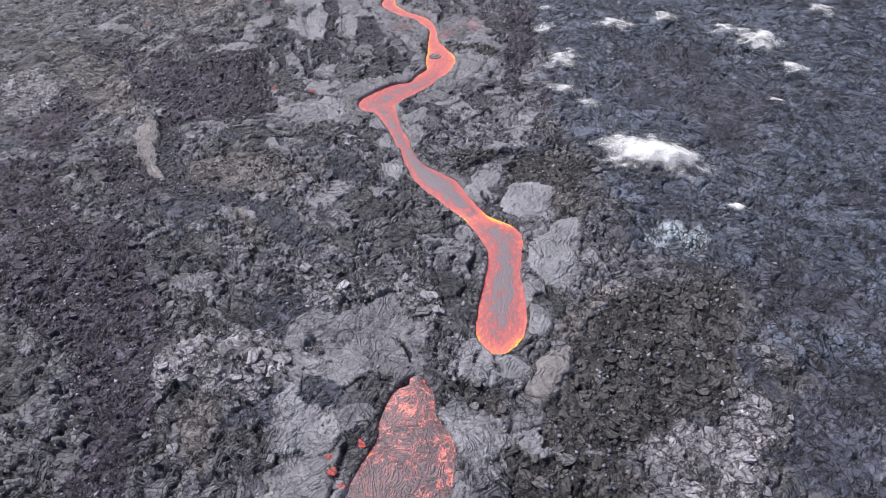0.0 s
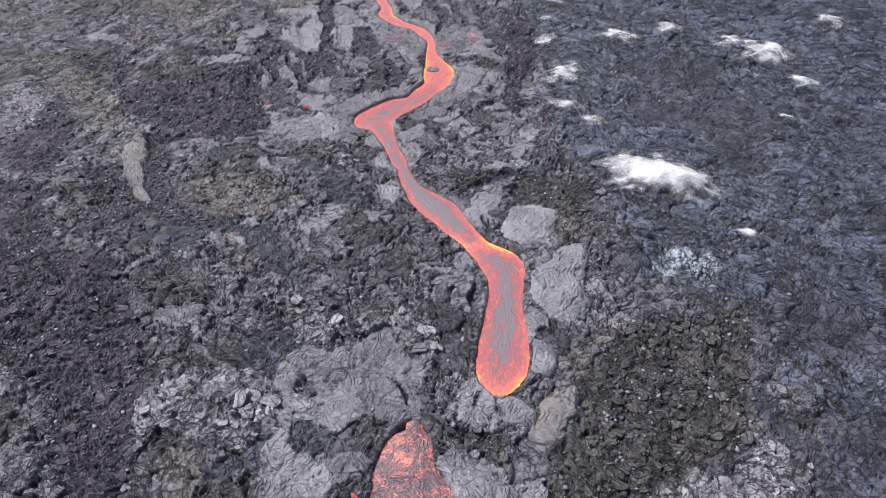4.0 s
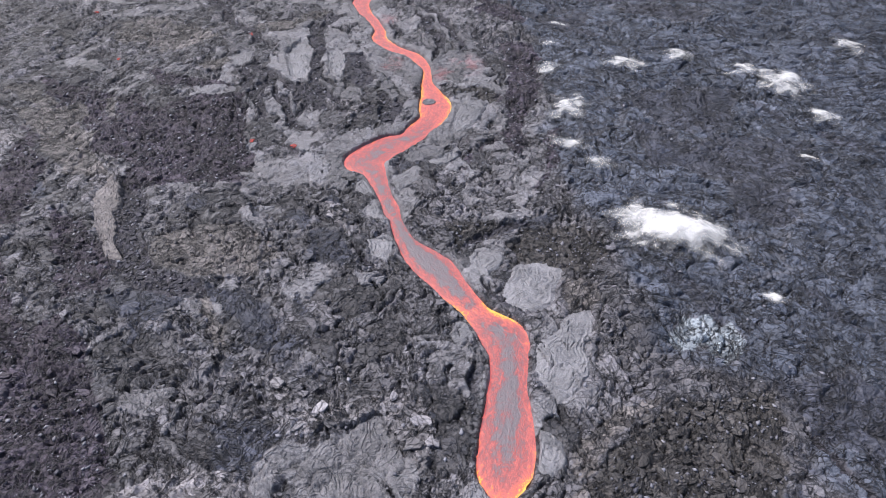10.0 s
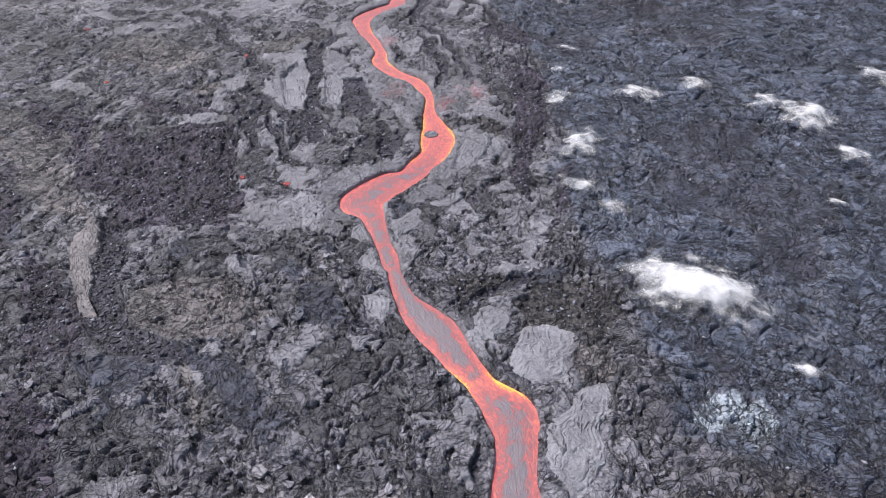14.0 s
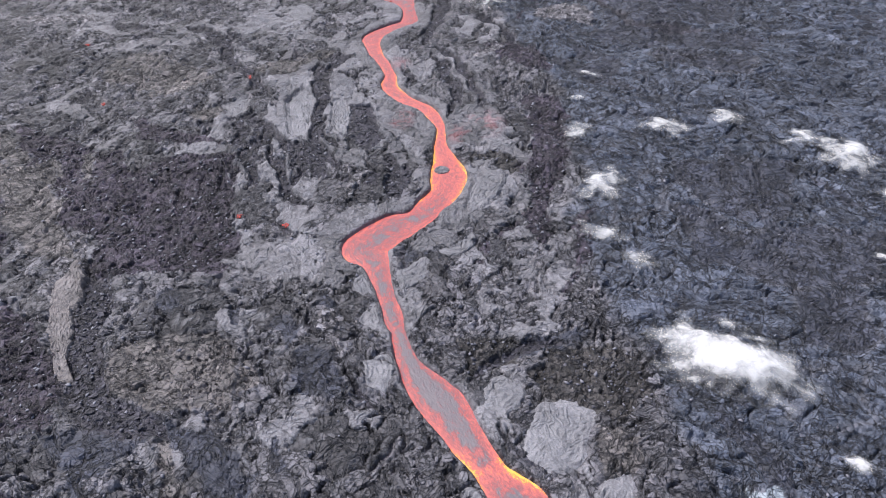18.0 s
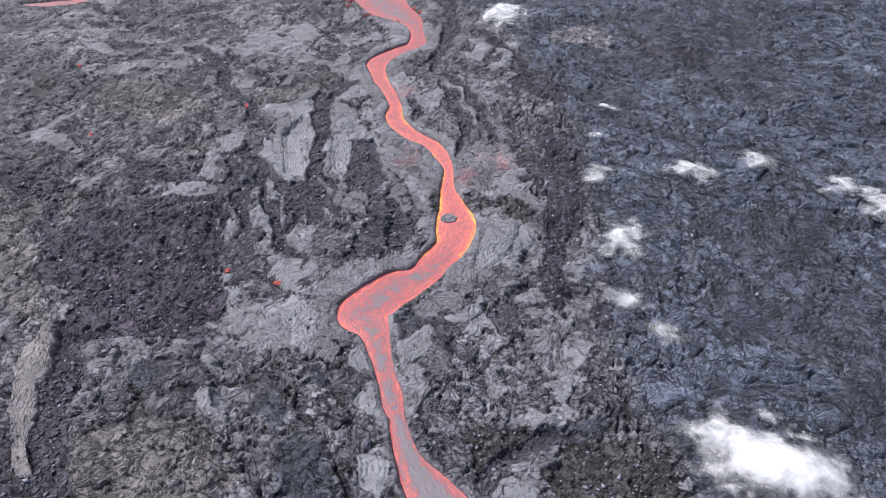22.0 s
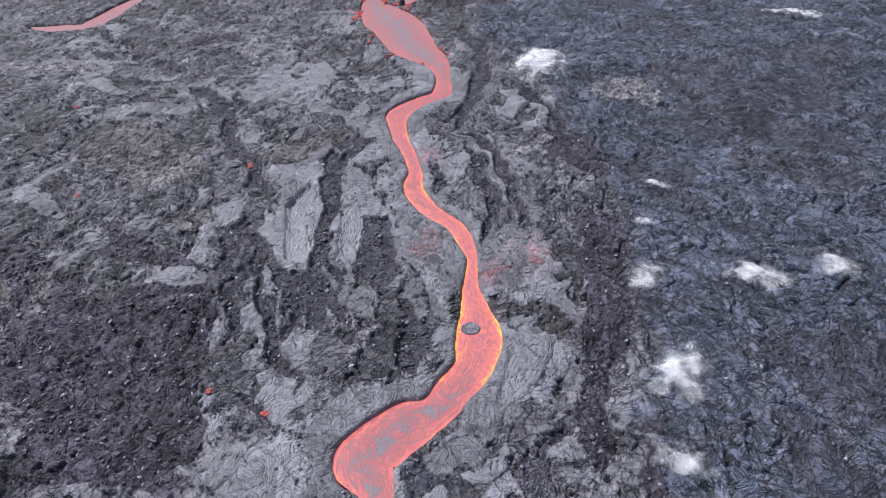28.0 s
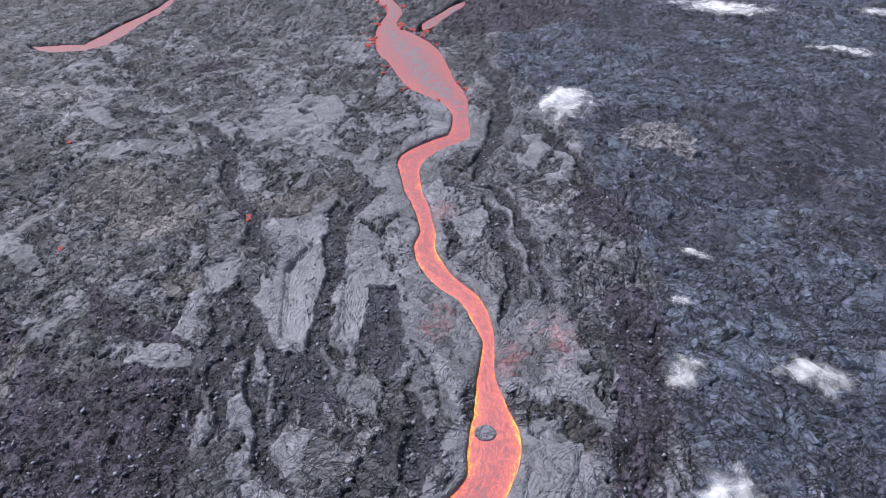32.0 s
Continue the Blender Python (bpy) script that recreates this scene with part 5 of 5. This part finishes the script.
# ---- chips and splinters too small to count ----
def chips(label, area, count, size, chosen, seed):
    r = np.random.default_rng(seed)
    x, y = r.uniform(area[0], area[1], count), r.uniform(area[2], area[3], count)
    keep = (r.uniform(0, 1, count) < chosen(x, y)) & (looked_up(BANK, x, y) > 0.6)
    x, y = x[keep], y[keep]
    n = len(x)
    z = looked_up(GZ, x, y) + 0.06
    a, b = r.uniform(0, 6.28, n), r.uniform(-0.5, 0.5, n)
    one = np.array(((1, 0, 0), (0.1, 0.6, 0), (-1, 0.1, 0), (0, -0.65, 0), (0, 0, 0.28), (0, 0, -0.3)))
    v = one[None] * (size[0] + (size[1] - size[0]) * r.uniform(0, 1, n) ** 3)[:, None, None] * r.uniform(0.7, 1.3, (n, 6, 1))
    vx, vz = v[..., 0] * np.cos(b)[:, None] - v[..., 2] * np.sin(b)[:, None], v[..., 0] * np.sin(b)[:, None] + v[..., 2] * np.cos(b)[:, None]
    px = vx * np.cos(a)[:, None] - v[..., 1] * np.sin(a)[:, None] + x[:, None]
    py = vx * np.sin(a)[:, None] + v[..., 1] * np.cos(a)[:, None] + y[:, None]
    verts = np.stack((px, py, vz + z[:, None]), -1).reshape(-1, 3)
    tri = np.array(((0, 1, 4), (1, 2, 4), (2, 3, 4), (3, 0, 4), (1, 0, 5), (2, 1, 5), (3, 2, 5), (0, 3, 5)))
    faces = (tri[None] + 6 * np.arange(n)[:, None, None]).reshape(-1, 3)
    me = bpy.data.meshes.new("lava_chips")
    me.vertices.add(len(verts))
    me.vertices.foreach_set("co", verts.astype(np.float32).ravel())
    me.loops.add(faces.size)
    me.loops.foreach_set("vertex_index", faces.ravel().astype(np.int32))
    me.polygons.add(len(faces))
    me.polygons.foreach_set("loop_start", (np.arange(len(faces)) * 3).astype(np.int32))
    me.update(calc_edges=True)
    me.materials.append(CHIP_ROCK)
    tagged(new("lava_chips", me), label, "lava chips", kind="stuff")


def chip_material():
    m, n, l, p = material("chip_rock")
    luck = n.new("ShaderNodeNewGeometry").outputs["Random Per Island"]
    pale = n.new("ShaderNodeMath")
    pale.operation = "POWER"
    l.new(luck, pale.inputs[0])
    pale.inputs[1].default_value = 2.2
    l.new(mixed(n, l, pale.outputs[0], (0.08, 0.08, 0.105), (0.3, 0.3, 0.36)), p.inputs["Base Color"])
    p.inputs["Roughness"].default_value = 0.75
    return m


CHIP_ROCK = chip_material()


def rough_only(x, y):
    return np.clip(sum(looked_up(MASK[k], x, y) for k in ("red", "brown", "channel")) + 0.12, 0, 1) * (0.35 + 0.65 * soft(-0.4, 0.4, heap(x / 6, y / 6, 740, 2)))


chips("pale and dark lava chips strewn over rough crust", (-60, 40, 22, 100), 15000, (0.10, 0.42), rough_only, 21)
chips("pale and dark lava chips strewn along the stream", (-75, 45, 100, 180), 13000, (0.12, 0.48), rough_only, 22)

# ---- glowing cracks and blocks ----
def ember_material():
    m, n, l, p = material("ember")
    coords = n.new("ShaderNodeTexCoord").outputs["Object"]
    hot = span(n, l, noise_node(n, l, coords, 3.0, 4, 0.6, 0.5), 0.42, 0.6, 0.0, 1.0)
    l.new(mixed(n, l, hot, (0.03, 0.004, 0.004), (0.8, 0.07, 0.045)), p.inputs["Emission Color"])
    p.inputs["Emission Strength"].default_value = 0.5
    p.inputs["Base Color"].default_value = (0.05, 0.045, 0.05, 1)
    p.inputs["Roughness"].default_value = 0.9
    return m


ember_rock = ember_material()
EMBER_MESHES = []
for v, f in SHAPES[:6]:
    me = bpy.data.meshes.new("glowing_crack")
    me.from_pydata(v.tolist(), [], f.tolist())
    me.materials.append(ember_rock)
    EMBER_MESHES.append(me)
for i, (x, y) in enumerate(EMBERS):
    ob = new("glowing_crack", EMBER_MESHES[i % 6])
    m = Matrix(turned(i * 1.7, 0.1, 0.75).tolist()).to_4x4()
    m.translation = (x, y, height(x, y) + 0.12)
    ob.matrix_basis = m
    tagged(ob, "small red glowing crack in dark crust", "ember", "glowing cracks")
edge_blocks = new("glowing_rubble")
edge_blocks.location = (-22, 215, float(land(-22, 215)))
tagged(edge_blocks, "red glowing blocks along the ragged edge of the stream", "lava rubble", "glowing rubble")
dice = np.random.default_rng(9)
line = STREAMS["main"][STREAMS["main"][:, 1] > 196]
for i in range(110):
    k = line[int(dice.integers(0, len(line) - 1))]
    a = dice.uniform(0, 2 * np.pi)
    d = k[2] + abs(dice.normal(0, 1.3))
    x, y = k[0] + d * math.cos(a), k[1] + d * math.sin(a)
    if float(bank(x, y)) < 0.1:
        continue
    ob = new("block", EMBER_MESHES[i % 6])
    ob.parent = edge_blocks
    m = Matrix(turned(a, dice.uniform(0, 0.5), dice.uniform(0.6, 2.0)).tolist()).to_4x4()
    m.translation = (x + 22, y - 215, height(x, y) + 0.1 - edge_blocks.location.z)
    ob.matrix_basis = m

# ---- steam: veils of vapour, one over the other, above the cracks ----
steam = steam_material()
gust = random.Random(5)
for i, (x, y, rx, ry) in enumerate(PLUMES):
    thing = new("steam_plume")
    thing.location = (x, y, float(land(x, y)))
    tagged(thing, "thick white steam drifting over cracked lava" if rx * ry > 9 else "thin white wisp of steam over cracked lava", "steam", "steam plumes")
    u, v = np.meshgrid(np.linspace(-1, 1, 33), np.linspace(-1, 1, 33))
    r = np.sqrt(u * u + v * v)
    layers = 3 if rx * ry > 25 else 2
    for k in range(layers):
        grow = 1.5 - 0.14 * k
        px = grow * rx * (u + 0.14 * heap(u * 1.5 + 7 * i, v * 1.5 + k, 301, 2)) + gust.uniform(-0.2, 0.2) * rx
        py = grow * ry * (v + 0.14 * heap(u * 1.5 + 7 * i, v * 1.5 + k, 303, 2)) + gust.uniform(-0.15, 0.15) * ry
        px, py = 0.91 * px + 0.42 * py, 0.91 * py - 0.42 * px
        high = min(rx, ry)
        pz = 0.9 + 0.22 * k * min(high, 4.0) ** 0.7 + 0.25 * high * (1 - soft(0.0, 1.1, r)) + 0.05 * high * heap(px / 2.5 + i, py / 2.5, 305 + k, 2)
        me = sheet("veil", px, py, land(x + px, y + py) + looked_up(BROAD, x + px, y + py) - land(x, y) + pz)
        number(me, "veil_depth", (0.72 + 0.22 * float(soft(8, 30, rx * ry))) - 1.25 * r ** 1.3)
        me.materials.append(steam)
        veil = new("veil", me)
        veil.parent = thing
